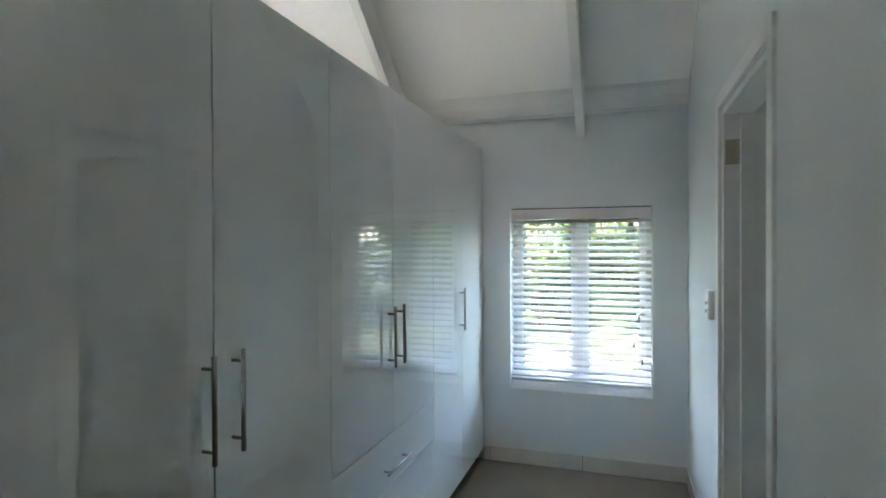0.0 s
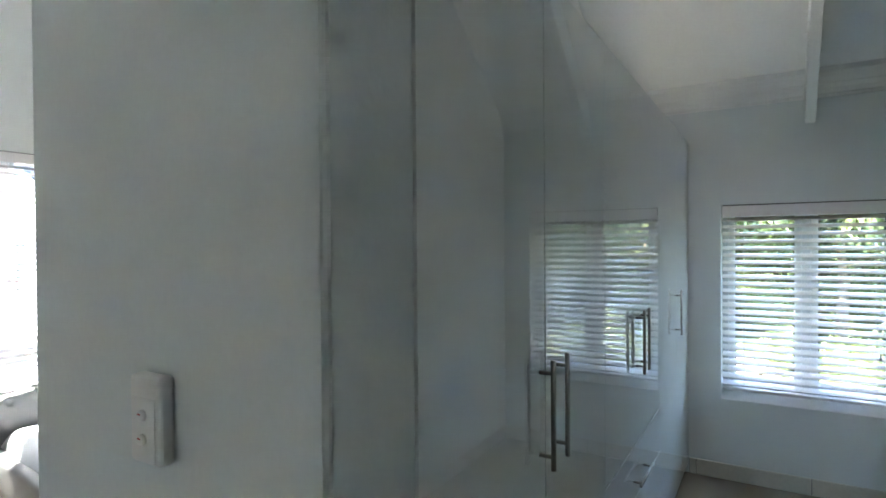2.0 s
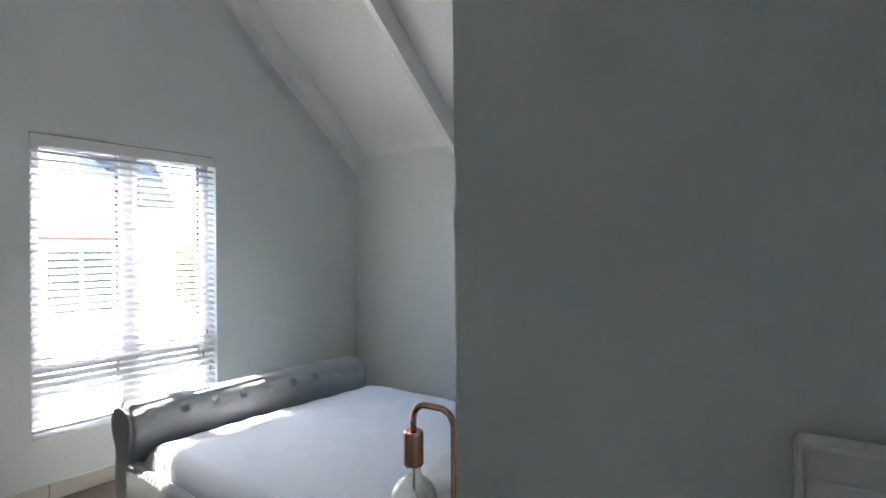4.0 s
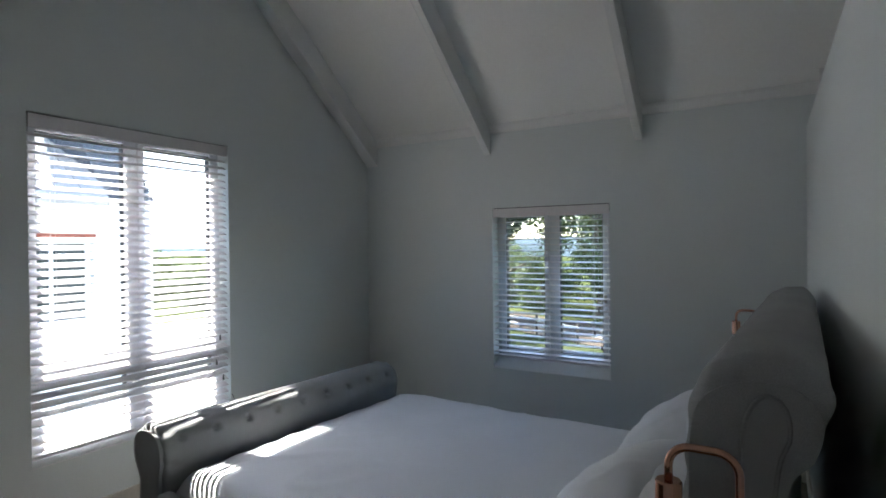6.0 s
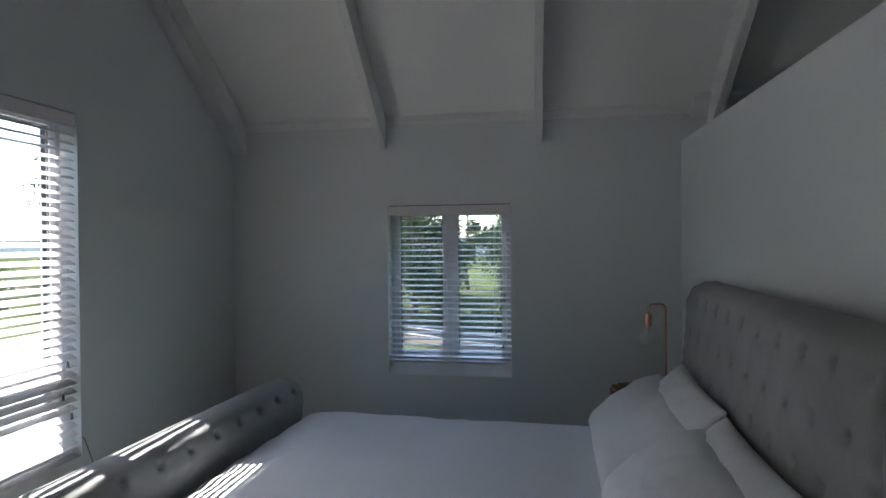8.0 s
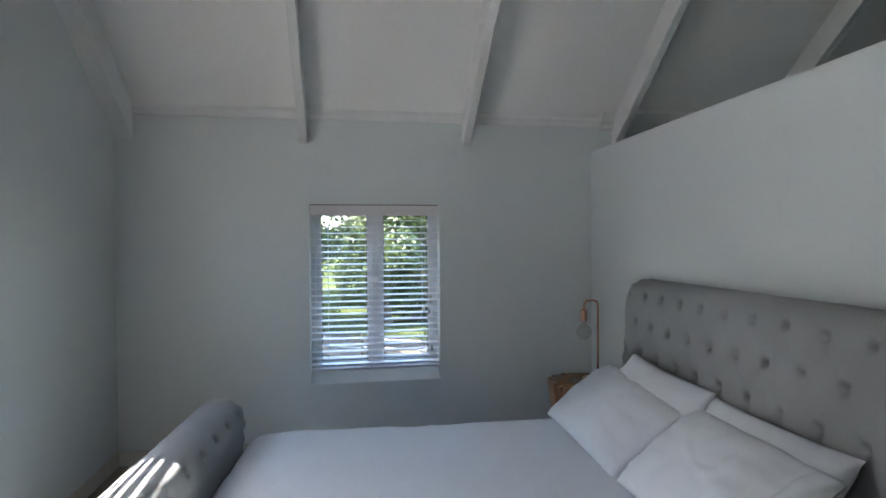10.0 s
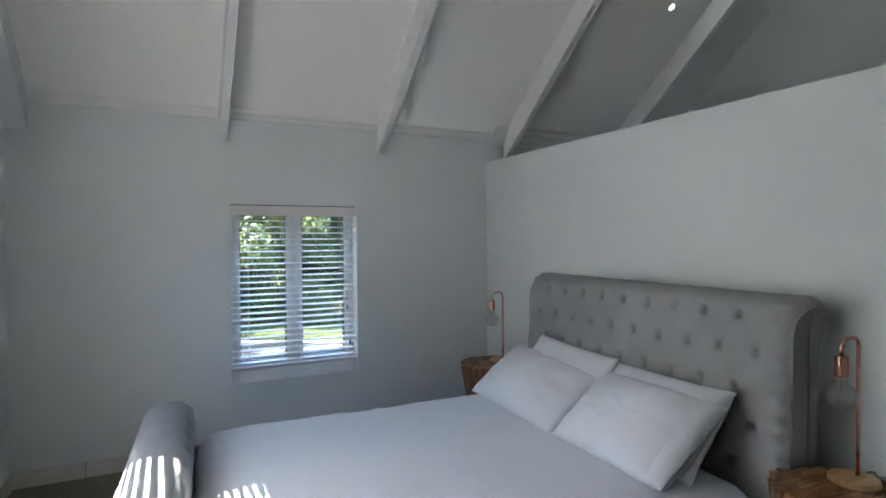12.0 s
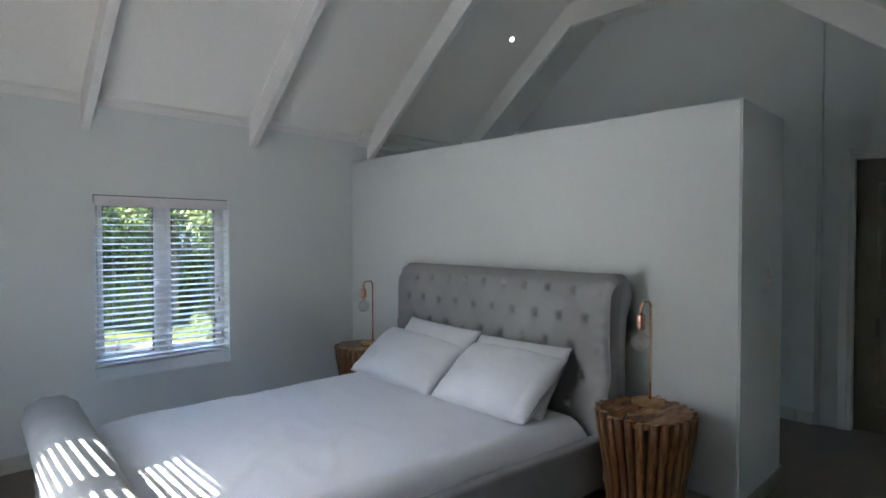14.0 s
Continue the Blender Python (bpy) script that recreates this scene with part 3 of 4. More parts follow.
# ---- bed ----
def smooth_line(pts, n):
    """n + 1 points evenly along a Catmull-Rom line through pts, with the run from the start."""
    P = [Vector(p) for p in pts]
    P = [2 * P[0] - P[1]] + P + [2 * P[-1] - P[-2]]
    fine = []
    for i in range(1, len(P) - 2):
        a, b, c, d = P[i - 1:i + 3]
        for k in range(24):
            t = k / 24
            fine.append(0.5 * (2 * b + (c - a) * t + (2 * a - 5 * b + 4 * c - d) * t * t + (3 * b - a - 3 * c + d) * t ** 3))
    fine.append(P[-2])
    run = [0]
    for a, b in zip(fine, fine[1:]):
        run.append(run[-1] + (b - a).length)
    out, j = [], 0
    for k in range(n + 1):
        s = run[-1] * k / n
        while j < len(run) - 2 and run[j + 1] < s:
            j += 1
        f = (s - run[j]) / max(1e-9, run[j + 1] - run[j])
        out.append((fine[j].lerp(fine[j + 1], min(1, f)), s))
    return out


def tufted(bm, line, y0, y1, s_first, rows, row_gap, gap, depth, ny, roll):
    """A padded sheet swept along y over an outline in (x, z), buttoned in staggered rows. Returns button places."""
    ns = len(line) - 1
    rows_lo, rows_hi = s_first - row_gap, s_first + (rows) * row_gap
    mid = (y0 + y1) / 2
    grid = []
    for i, (p, s) in enumerate(line):
        a, b = line[max(i - 1, 0)][0], line[min(i + 1, ns)][0]
        tan = (b - a).normalized()
        nor = Vector((-tan.y, tan.x))
        row = []
        for j in range(ny + 1):
            y = y0 + (y1 - y0) * j / ny
            pp = (y - mid) / gap + (s - s_first) / (2 * row_gap)
            qq = (y - mid) / gap - (s - s_first) / (2 * row_gap)
            puff = (abs(math.sin(math.pi * pp)) * abs(math.sin(math.pi * qq))) ** 0.55
            fade = min(1, max(0, (s - rows_lo) / row_gap)) * min(1, max(0, (rows_hi - s) / row_gap))
            fade *= min(1, max(0, (min(y - y0, y1 - y) - 0.03) / 0.1))
            k = round((s - s_first) / row_gap)
            dimple = pucker = 0
            if 0 <= k < rows:
                off = (y - mid) / gap - 0.5 * (k % 2)
                dy = (off - round(off)) * gap
                dimple = math.exp(-((dy ** 2 + (s - s_first - k * row_gap) ** 2) / 0.015 ** 2))
                ds = s - s_first - k * row_gap
                rr = math.hypot(dy, ds)
                pucker = math.cos(2 * math.atan2(ds, dy)) ** 4 * math.exp(-(rr / 0.045) ** 2) * min(1, rr / 0.01)
                pucker = 0.6 * math.exp(-(rr / 0.04) ** 2) - 0.5 * pucker
            edge = 1 - min(1, min(y - y0, y1 - y) / roll)
            h = fade * (depth * 0.1 * (puff - 0.75) - depth * dimple - 0.3 * depth * pucker) - roll * (1 - math.sqrt(1 - edge * edge))
            h += 0.0022 * noise.noise(Vector((y * 9, s * 9, y0)))
            # cloth gathered into pleats round the ends
            h += 0.005 * math.exp(-(min(y - y0, y1 - y) / 0.06) ** 2) * math.sin(s * 75 + 2 * noise.noise(Vector((s * 6, y0, 3))))
            q = p + nor * h
            row.append(bm.verts.new((q.x, y, q.y)))
        grid.append(row)
    for a, b in zip(grid, grid[1:]):
        for j in range(ny):
            bm.faces.new((a[j], a[j + 1], b[j + 1], b[j]))
    spots = []
    for k in range(rows):
        s = s_first + k * row_gap
        i = min(range(ns + 1), key=lambda i: abs(line[i][1] - s))
        a, b = line[max(i - 1, 0)][0], line[min(i + 1, ns)][0]
        tan = (b - a).normalized()
        nor = Vector((-tan.y, tan.x))
        n = int((y1 - y0) / gap) + 1
        for c in range(-n, n + 1):
            y = mid + (c + 0.5 * (k % 2)) * gap
            if y0 + 0.08 < y < y1 - 0.08:
                q = line[i][0] - nor * depth * 1.0
                spots.append((Vector((q.x, y, q.y)), Vector((nor.x, 0, nor.y))))
    return spots


BY0, BY1 = 3.305, 5.10     # bed, near and far side
NEAR_IN = 0.1          # the near side runs in towards the foot
BED_TURN = pose(0.88, 4.25, 0, 0, 0, -3.5) @ pose(-0.9, -4.25, 0)
bed = empty("sleigh_bed", BED_TURN @ pose(-0.1, 4.2, 0), "grey buttoned upholstered sleigh bed", "bed")
BED_INV = pose(0.1, -4.2, 0)


def bed_part(name, bm, mat, label="", smooth=True, parent=None):
    ob = part(name, bm, mat, parent or bed, label, smooth)
    if parent is None:
        ob.matrix_local = BED_INV
    return ob


def scroll_board(name, line, y0, y1, s_first, rows, row_gap, gap, depth, ny, label, roll, panel=None, taper=0.0):
    """Buttoned board: padded skin, two shaped end panels with piping, buttons."""
    bm = bmesh.new()
    spots = tufted(bm, line, y0, y1, s_first, rows, row_gap, gap, depth, ny, roll)
    board = bed_part(name, bm, FABRIC, label)
    outline = [p for p, _ in line]
    cen = sum(outline, Vector((0, 0))) / len(outline)
    if taper:
        for v in board.data.vertices:
            v.co.x -= taper * min(1, max(0, (v.co.x - 0.9) / 0.2)) * (v.co.y - y0) / (y1 - y0)
    place = Matrix(((1, 0, 0, 0), (0, 0, 1, 0), (0, 1, 0, 0), (0, 0, 0, 1)))
    for y, sgn in ((y0, -1), (y1, 1)):
        back = taper if sgn > 0 else 0
        plate = [p + (cen - p).normalized() * (roll * 0.92) - Vector((back * min(1, max(0, (p.x - 0.9) / 0.2)), 0)) for p in outline]
        face = bed_part("end_panel", extrude_profile(bmesh.new(), [(p.x, p.y) for p in plate], pose(0, y - 0.012 - (sgn * 0.011 if panel else 0), 0) @ place, 0.024), FABRIC, "", False)
        rim = plate[::2]
        if panel:
            rim = [p - Vector((back, 0)) for p in panel]
            pad = extrude_profile(bmesh.new(), [(p.x, p.y) for p in rim], pose(0, y - sgn * 0.008 - 0.013, 0) @ place, 0.026)
            part("arched_pad", pad, FABRIC, face)
        bed_part("piping", tube(bmesh.new(), [(p.x, y + sgn * (0.004 if panel else 0.012), p.y) for p in rim], 0.0038, 6), FABRIC)
    for p, n in spots:
        b = part("button", lathe(bmesh.new(), [(0, 0.009), (0.007, 0.008), (0.012, 0.004), (0.0145, -0.002), (0.0, -0.004)], 12), FABRIC, board, smooth=True)
        b.matrix_local = Matrix.Translation(p) @ n.to_track_quat("Z", "Y").to_matrix().to_4x4()
    return board


head_line = smooth_line([(0.81, 0.12), (0.81, 0.42), (0.825, 0.74), (0.848, 1.02), (0.853, 1.12), (0.872, 1.205), (0.925, 1.247), (0.995, 1.26), (1.055, 1.248), (1.092, 1.2), (1.08, 1.13), (1.042, 1.08), (1.03, 0.96), (1.025, 0.74), (1.02, 0.12)], 260)
# the back frame shows at the ends as an arched panel set behind the padding
head_arch = [p for p, _ in smooth_line([(0.95, 0.12), (0.95, 0.5), (0.95, 0.9), (0.953, 1.10), (0.967, 1.165), (0.995, 1.192), (1.022, 1.172), (1.028, 1.12), (1.01, 1.06), (1.0, 0.9), (0.995, 0.5), (0.99, 0.12)], 120)]
scroll_board("headboard", head_line, 3.295, 5.20, 0.435, 5, 0.155, 0.178, 0.034, 260, "tall grey buttoned headboard with a rolled top", 0.05, head_arch, 0.035)
foot_line = smooth_line([(-1.49, 0.12), (-1.49, 0.35), (-1.50, 0.45), (-1.535, 0.53), (-1.53, 0.61), (-1.485, 0.66), (-1.405, 0.672), (-1.325, 0.645), (-1.292, 0.565), (-1.297, 0.44), (-1.31, 0.12)], 160)
scroll_board("footboard", foot_line, 3.44, 5.05, 0.775, 1, 0.16, 0.178, 0.032, 230, "low grey buttoned footboard with a rolled top", 0.025)
for y0, y1 in ((BY0, BY0 + 0.075), (BY1 - 0.075, BY1)):
    bm = boxed(-1.31, 0.86, y0, y1, 0.12, 0.40, 0.022, 4)
    for v in bm.verts:
        v.co.y += NEAR_IN * (0.84 - v.co.x) / 2.15 if y0 == BY0 else 0
    bed_part("side_rail", bm, FABRIC)
# slat base coloured near-black, the shade under the mattress put into its colour
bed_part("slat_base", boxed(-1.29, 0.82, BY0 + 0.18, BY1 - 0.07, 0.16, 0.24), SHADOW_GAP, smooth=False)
for x in (-1.39, 0.93):
    for y in (BY0 + 0.2, BY1 - 0.1):
        bed_part("leg", rod(bmesh.new(), (x, y, 0), (x, y, 0.13), 0.022, 14, 0.034), BED_LEG, "turned reddish wooden leg")

# mattress with white bedding
def bedding(x0, x1, y0, y1, z0, z1, nx=110, ny=96):
    """Rounded, softly rumpled block of bedclothes."""
    bm = bmesh.new()
    cx, cy, hx, hy = (x0 + x1) / 2, (y0 + y1) / 2, (x1 - x0) / 2, (y1 - y0) / 2
    grid = []
    for i in range(nx + 1):
        row = []
        for j in range(ny + 1):
            u, v = 2 * i / nx - 1, 2 * j / ny - 1
            # crowd the lines towards the rim, so that the rounded edge is fine
            u, v = math.copysign(1 - (1 - abs(u)) ** 1.6, u), math.copysign(1 - (1 - abs(v)) ** 1.6, v)
            du, dv = (1 - abs(u)) * hx, (1 - abs(v)) * hy
            k = 0.1
            e = 1 - min(1, math.sqrt(max(0, 1 - (1 - min(1, du / k)) ** 2)) * math.sqrt(max(0, 1 - (1 - min(1, dv / k)) ** 2)))
            x, y = cx + u * hx, cy + v * hy
            y += NEAR_IN * (1 - v) / 2 * (x1 - x) / (x1 - x0)
            z = z1 - (z1 - z0) * e ** 1.0
            soft = 1 - e
            z += soft * (0.012 * noise.noise(Vector((x * 1.3, y * 1.3, 3))) + 0.004 * noise.noise(Vector((x * 4, y * 5, 7))))
            crease = 1 - min(1, abs(noise.noise(Vector((x * 1.5 + y * 1.1, x * 3.2 - y * 1.6, 1)))) * 7)
            z += soft * 0.007 * crease * (0.5 + noise.noise(Vector((x * 1.2, y * 1.2, 11))))
            z += 0.006 * math.sin(y * 31 + 4 * noise.noise(Vector((y * 2, x, 0)))) * max(0, 1 - (x - x0) / 0.22) * (1 - e) * max(0, 1 - abs(y - cy) / hy * 0.4)
            z -= 0.045 * max(0, 1 - (x - x0) / 0.35) ** 2
            row.append(bm.verts.new((x + 0.01 * noise.noise(Vector((y * 5, 0, 9))) * e, y + 0.012 * noise.noise(Vector((x * 5, 4, 2))) * e, z)))
        grid.append(row)
    for a, b in zip(grid, grid[1:]):
        for j in range(ny):
            bm.faces.new((a[j], b[j], b[j + 1], a[j + 1]))
    rim = [grid[i][0] for i in range(nx + 1)] + [grid[nx][j] for j in range(1, ny + 1)] + [grid[i][ny] for i in range(nx - 1, -1, -1)] + [grid[0][j] for j in range(ny - 1, 0, -1)]
    low = [bm.verts.new((v.co.x + (cx - v.co.x) * 0.012, v.co.y + (cy - v.co.y) * 0.012, 0.345)) for v in rim]
    for k in range(len(rim)):
        j = (k + 1) % len(rim)
        bm.faces.new((rim[k], rim[j], low[j], low[k]))
    bm.faces.new(low)
    return bm


made = empty("mattress", BED_TURN @ pose(-0.2, 4.2, 0.24), "mattress made up with smooth white bedding", "mattress")
for name, bm, sm in (("mattress_core", boxed(-1.27, 0.77, 3.47, 5.04, 0.241, 0.39, 0.03, 3), False), ("duvet", bedding(-1.30, 0.785, 3.362, 5.065, 0.375, 0.507), True)):
    part(name, bm, LINEN, made, smooth=sm).matrix_local = pose(0.2, -4.2, -0.24)


def pillow(m, w, h, thick, seed, label, hem=False):
    """A stuffed pillow in its slip, lying in local x (width), y (height)."""
    bm = bmesh.new()
    n = 46
    sides = []
    for s in (1, -1):
        grid = []
        for i in range(n + 1):
            row = []
            for j in range(n + 1):
                u, v = 2 * i / n - 1, 2 * j / n - 1
                fu, fv = 1 - abs(u) ** 2.7, 1 - abs(v) ** 2.7
                t = max(0, fu) ** 0.55 * max(0, fv) ** 0.55
                pinch = 1 - 0.045 * (1 - abs(v) ** 2 * 1.0) * abs(u) ** 2
                pinch2 = 1 - 0.05 * (1 - abs(u) ** 2) * abs(v) ** 2
                x, y = u * w / 2 * pinch, v * h / 2 * pinch2
                wr = 0.012 * noise.noise(Vector((x * 5, y * 5, seed))) + 0.005 * (1 - min(1, 6 * abs(noise.noise(Vector((x * 5 + y * 3, y * 4 - x * 2, seed + 9)))))) + 0.003 * noise.noise(Vector((x * 16 + y * 9, y * 14, seed + 5)))
                radial = 0.006 * math.sin(9 * math.atan2(v, u) + seed) * (u * u + v * v) * t
                z = s * (thick / 2 * t + t ** 0.5 * wr + radial)
                z += s * t ** 0.5 * 0.0035 * math.sin(v * 11 + 3 * math.sin(v * 5 + seed)) * abs(u) ** 4
                if abs(u) == 1 or abs(v) == 1:
                    z = 0.003 * noise.noise(Vector((x * 12, y * 12, seed)))
                row.append((x, y, z))
            grid.append(row)
        sides.append(grid)
    top = [[bm.verts.new(p) for p in r] for r in sides[0]]
    bot = [[top[i][j] if i in (0, n) or j in (0, n) else bm.verts.new(sides[1][i][j]) for j in range(n + 1)] for i in range(n + 1)]
    for g in (top, bot):
        for i in range(n):
            for j in range(n):
                bm.faces.new((g[i][j], g[i + 1][j], g[i + 1][j + 1], g[i][j + 1]))
    ob = part("pillow", bm, LINEN, smooth=True)
    ob.matrix_world = m
    if hem:
        # the open end of the slip, a soft sleeve past the stuffing
        hb = bmesh.new()
        rings = []
        for u, f in ((0.87, 0.82), (0.92, 0.8), (0.97, 0.72), (1.02, 0.55), (1.05, 0.3), (1.06, 0.04)):
            ring = []
            for side in (1, -1):
                for j in (range(n + 1) if side > 0 else range(n - 1, 0, -1)):
                    v = 2 * j / n - 1
                    swell = thick / 2 * f * (1 - 0.8 ** 2.7) ** 0.55 * max(0, 1 - abs(v) ** 2.7) ** 0.5 * 1.02 + 0.002
                    fold = 0.006 * noise.noise(Vector((v * 4, u * 3, seed + side))) + 0.004 * math.sin(9 * v + seed) * (u - 0.78) * 3
                    ring.append(hb.verts.new((u * w / 2 + 0.012 * noise.noise(Vector((v * 2, side, seed))) * (u - 0.8), v * h / 2 * (0.985 - 0.05 * (u - 0.8)), side * (swell + fold * (1 - v * v)))))
            rings.append(ring)
        for a, b in zip(rings, rings[1:]):
            for k in range(len(a)):
                j = (k + 1) % len(a)
                hb.faces.new((a[k], a[j], b[j], b[k]))
        part("hem", hb, LINEN, ob, "open end of the pillow slip", True)
    return tagged(ob, label, "pillow", "pillows on the bed")


# local x runs along the bed's width, local y up the lean
def leaning(x, y, z, lean, turn=0.0, roll=0.0):
    return BED_TURN @ pose(x, y, z) @ pose(0, 0, 0, 0, 0, -90 + turn) @ pose(0, 0, 0, lean, 0, 0) @ pose(0, 0, 0, 0, 0, roll)


pillow(leaning(0.668, 4.575, 0.672, 55, 2, -2), 0.73, 0.46, 0.19, 1.0, "white pillow standing against the headboard")
pillow(leaning(0.668, 3.85, 0.662, 53, -2, 2), 0.73, 0.45, 0.19, 2.0, "white pillow standing against the headboard")
pillow(leaning(0.545, 4.665, 0.636, 36, 3, -2), 0.85, 0.46, 0.22, 3.0, "plump white pillow leaning on another pillow")
pillow(leaning(0.545, 3.84, 0.658, 37, -3, 2), 0.72, 0.46, 0.24, 4.0, "plump white pillow, its slip open at one end", True)


# ---- bedside stools and lamps ----
def stool(m, label, high=0.6):
    """A drum of upright teak sticks round a flat top."""
    s = empty("bedside_stool", m, label, "stool", "bedside stools")
    H, R = high, 0.235
    top = lathe(bmesh.new(), [(0, H - 0.035), (R - 0.03, H - 0.035), (R - 0.012, H - 0.03), (R - 0.012, H - 0.004), (R - 0.016, H), (0, H)], 40)
    part("top", top, TEAK_TOP, s, "polished dark teak top")
    core = lathe(bmesh.new(), [(0, 0.01), (0.13, 0.01), (0.128, 0.2), (0.14, 0.4), (0.18, H - 0.036), (0, H - 0.036)], 24)
    part("core", core, TEAK, s)
    n = 27
    for k in range(n):
        a = 2 * math.pi * k / n + random.uniform(-0.02, 0.02)
        bm = bmesh.new()
        wdt, dep = random.uniform(0.0185, 0.0225), random.uniform(0.018, 0.026)
        hk = H + random.uniform(-0.012, 0.004)
        rings = []
        ph = random.uniform(0, 6)
        for i in range(9):
            f = i / 8
            z = hk * f
            r = 0.168 - 0.006 * math.sin(math.pi * min(1, f * 1.4)) + 0.062 * f ** 1.8 + 0.0015 * math.sin(5 * f + ph)
            w2, d2 = wdt * (0.74 + 0.32 * f), dep * (0.9 + 0.25 * f ** 2)
            side = 0.0015 * math.sin(4 * f + ph)
            if i == 8:
                w2, d2 = w2 * 0.8, d2 * 0.75
            ring = []
            for c in range(8):
                t = 2 * math.pi * (c + 0.5) / 8
                cx, cy = math.copysign(abs(math.cos(t)) ** 0.6, math.cos(t)), math.copysign(abs(math.sin(t)) ** 0.6, math.sin(t))
                ring.append(bm.verts.new((r + cx * d2, side + cy * w2, z)))
            rings.append(ring)
        for p, q in zip(rings, rings[1:]):
            for c in range(8):
                bm.faces.new((p[c], p[(c + 1) % 8], q[(c + 1) % 8], q[c]))
        bm.faces.new(rings[0]), bm.faces.new(rings[-1])
        st = part("stick", bm, TEAK, s, smooth=True)
        st.matrix_local = pose(0, 0, 0, 0, 0, math.degrees(a))
    return s


def table_lamp(m, label):
    """Copper cane lamp with a bare round bulb on a pale wooden foot; the stem stands at the origin."""
    lamp = empty("table_lamp", m, label, "lamp", "bedside lamps")
    part("base", lathe(bmesh.new(), [(0, 0), (0.076, 0), (0.081, 0.004), (0.081, 0.017), (0.077, 0.021), (0, 0.022)], 44, (-0.024, 0, 0)), PALE_WOOD, lamp, "round pale wooden base")
    TOP, ARM, B = 0.533, 0.105, 0.034
    path = [(0, 0, 0.02 + (TOP - B - 0.02) * k / 5) for k in range(6)]
    path += [(-B * (1 - math.cos(a)), 0, TOP - B * (1 - math.sin(a))) for a in (math.pi / 2 * k / 6 for k in range(1, 7))]
    path += [(-ARM + B - B * math.sin(a), 0, TOP - B * (1 - math.cos(a))) for a in (math.pi / 2 * k / 6 for k in range(0, 7))]
    part("stem", tube(bmesh.new(), path + [(-ARM, 0, 0.46)], 0.0068, 14), COPPER, lamp, "bent copper stem", True)
    part("socket", lathe(bmesh.new(), [(0, 0.474), (0.019, 0.474), (0.0215, 0.471), (0.0215, 0.404), (0.0195, 0.400), (0, 0.400)], 28, (-ARM, 0, 0)), COPPER, lamp, "copper lamp holder")
    R = 0.05
    prof = [(0.0155, 0.402), (0.0155, 0.386), (0.021, 0.374)]
    prof += [(R * math.sin(a), 0.328 + R * math.cos(a)) for a in (math.radians(30 + 150 * k / 16) for k in range(16))] + [(0, 0.278)]
    bulb = part("bulb", lathe(bmesh.new(), prof, 32, (-ARM, 0, 0)), BULB, lamp, "clear round glass bulb", True)
    fil = bmesh.new()
    rod(fil, (-ARM, 0, 0.40), (-ARM, 0, 0.35), 0.0035, 8)
    for k in range(4):
        a = 2 * math.pi * k / 4
        tube(fil, [(-ARM, 0, 0.35), (-ARM + 0.013 * math.cos(a), 0.013 * math.sin(a), 0.33), (-ARM + 0.009 * math.cos(a), 0.009 * math.sin(a), 0.302)], 0.0006, 5)
    part("filament", fil, BRASS, bulb)
    part("cord", tube(bmesh.new(), [(0.05, 0.0, 0.010), (0.066, -0.004, 0.024), (0.082, -0.012, 0.022), (0.094, -0.02, 0.004), (0.11, -0.035, 0.004)], 0.0026, 8), TASSEL, lamp, "thin black flex")
    return lamp


stool(pose(0.755, 3.085, 0), "dark teak stick drum stool beside the bed")
stool(pose(0.785, 5.485, 0), "dark teak stick drum stool in the corner", 0.585)
table_lamp(pose(0.878, 3.12, 0.6, 0, 0, -1), "copper cane table lamp with a bare bulb")
table_lamp(pose(0.862, 5.488, 0.585, 0, 0, 8) @ Matrix.Scale(0.97, 4), "copper cane table lamp with a bare bulb")


# ---- ceiling downlight ----
spot = empty("downlight", Matrix.Translation(SPOT_AT) @ SPOT_DOWN.to_track_quat("Z", "Y").to_matrix().to_4x4(), "small recessed ceiling downlight, lit", "downlight")
part("ring", lathe(bmesh.new(), [(0.012, -0.002), (0.034, -0.002), (0.034, 0.003), (0.025, 0.005), (0.012, 0.0)], 32), TRIM_PAINT, spot)
part("lens", lathe(bmesh.new(), [(0, 0.003), (0.0125, 0.003), (0.0125, -0.002), (0, -0.002)], 24), SPOT_GLOW, spot)



# ---- loose blind cord beside the tall window ----
cord = part("blind_cord", tube(bmesh.new(), [(XL + 0.004, 4.624, 0.47), (XL + 0.014, 4.634, 0.435), (XL + 0.014, 4.652, 0.385), (XL + 0.013, 4.676, 0.32), (XL + 0.016, 4.70, 0.24), (XL + 0.016, 4.715, 0.112)], 0.0022, 6), TASSEL)
tagged(cord, "thin dark cord hanging against the gable wall", "cord")

# ---- outdoors ----
GRASS = material("grass_ground", (0.042, 0.05, 0.02), 0.95, fine=(14, 0.35), coarse=(0.5, 0.3), spec=0.0)
SAND = material("sandy_drive", (0.075, 0.062, 0.05), 0.95, fine=(20, 0.12), coarse=(0.6, 0.12), spec=0.0)
PAVING = material("pale_paving", (0.17, 0.16, 0.15), 0.85, fine=(25, 0.1), coarse=(0.7, 0.1))
BARK = material("bark", (0.11, 0.085, 0.06), 0.9, fine=(25, 0.3), coarse=(4, 0.2), bump=(0.01, 30))
LEAF = foliage("leaves", (0.04, 0.066, 0.017), (0.112, 0.135, 0.04))
LEAF_DARK = foliage("dark_leaves", (0.016, 0.034, 0.012), (0.036, 0.055, 0.02))
FENCE_PAINT = material("white_fence", (0.42, 0.41, 0.39), 0.7, fine=(30, 0.1))
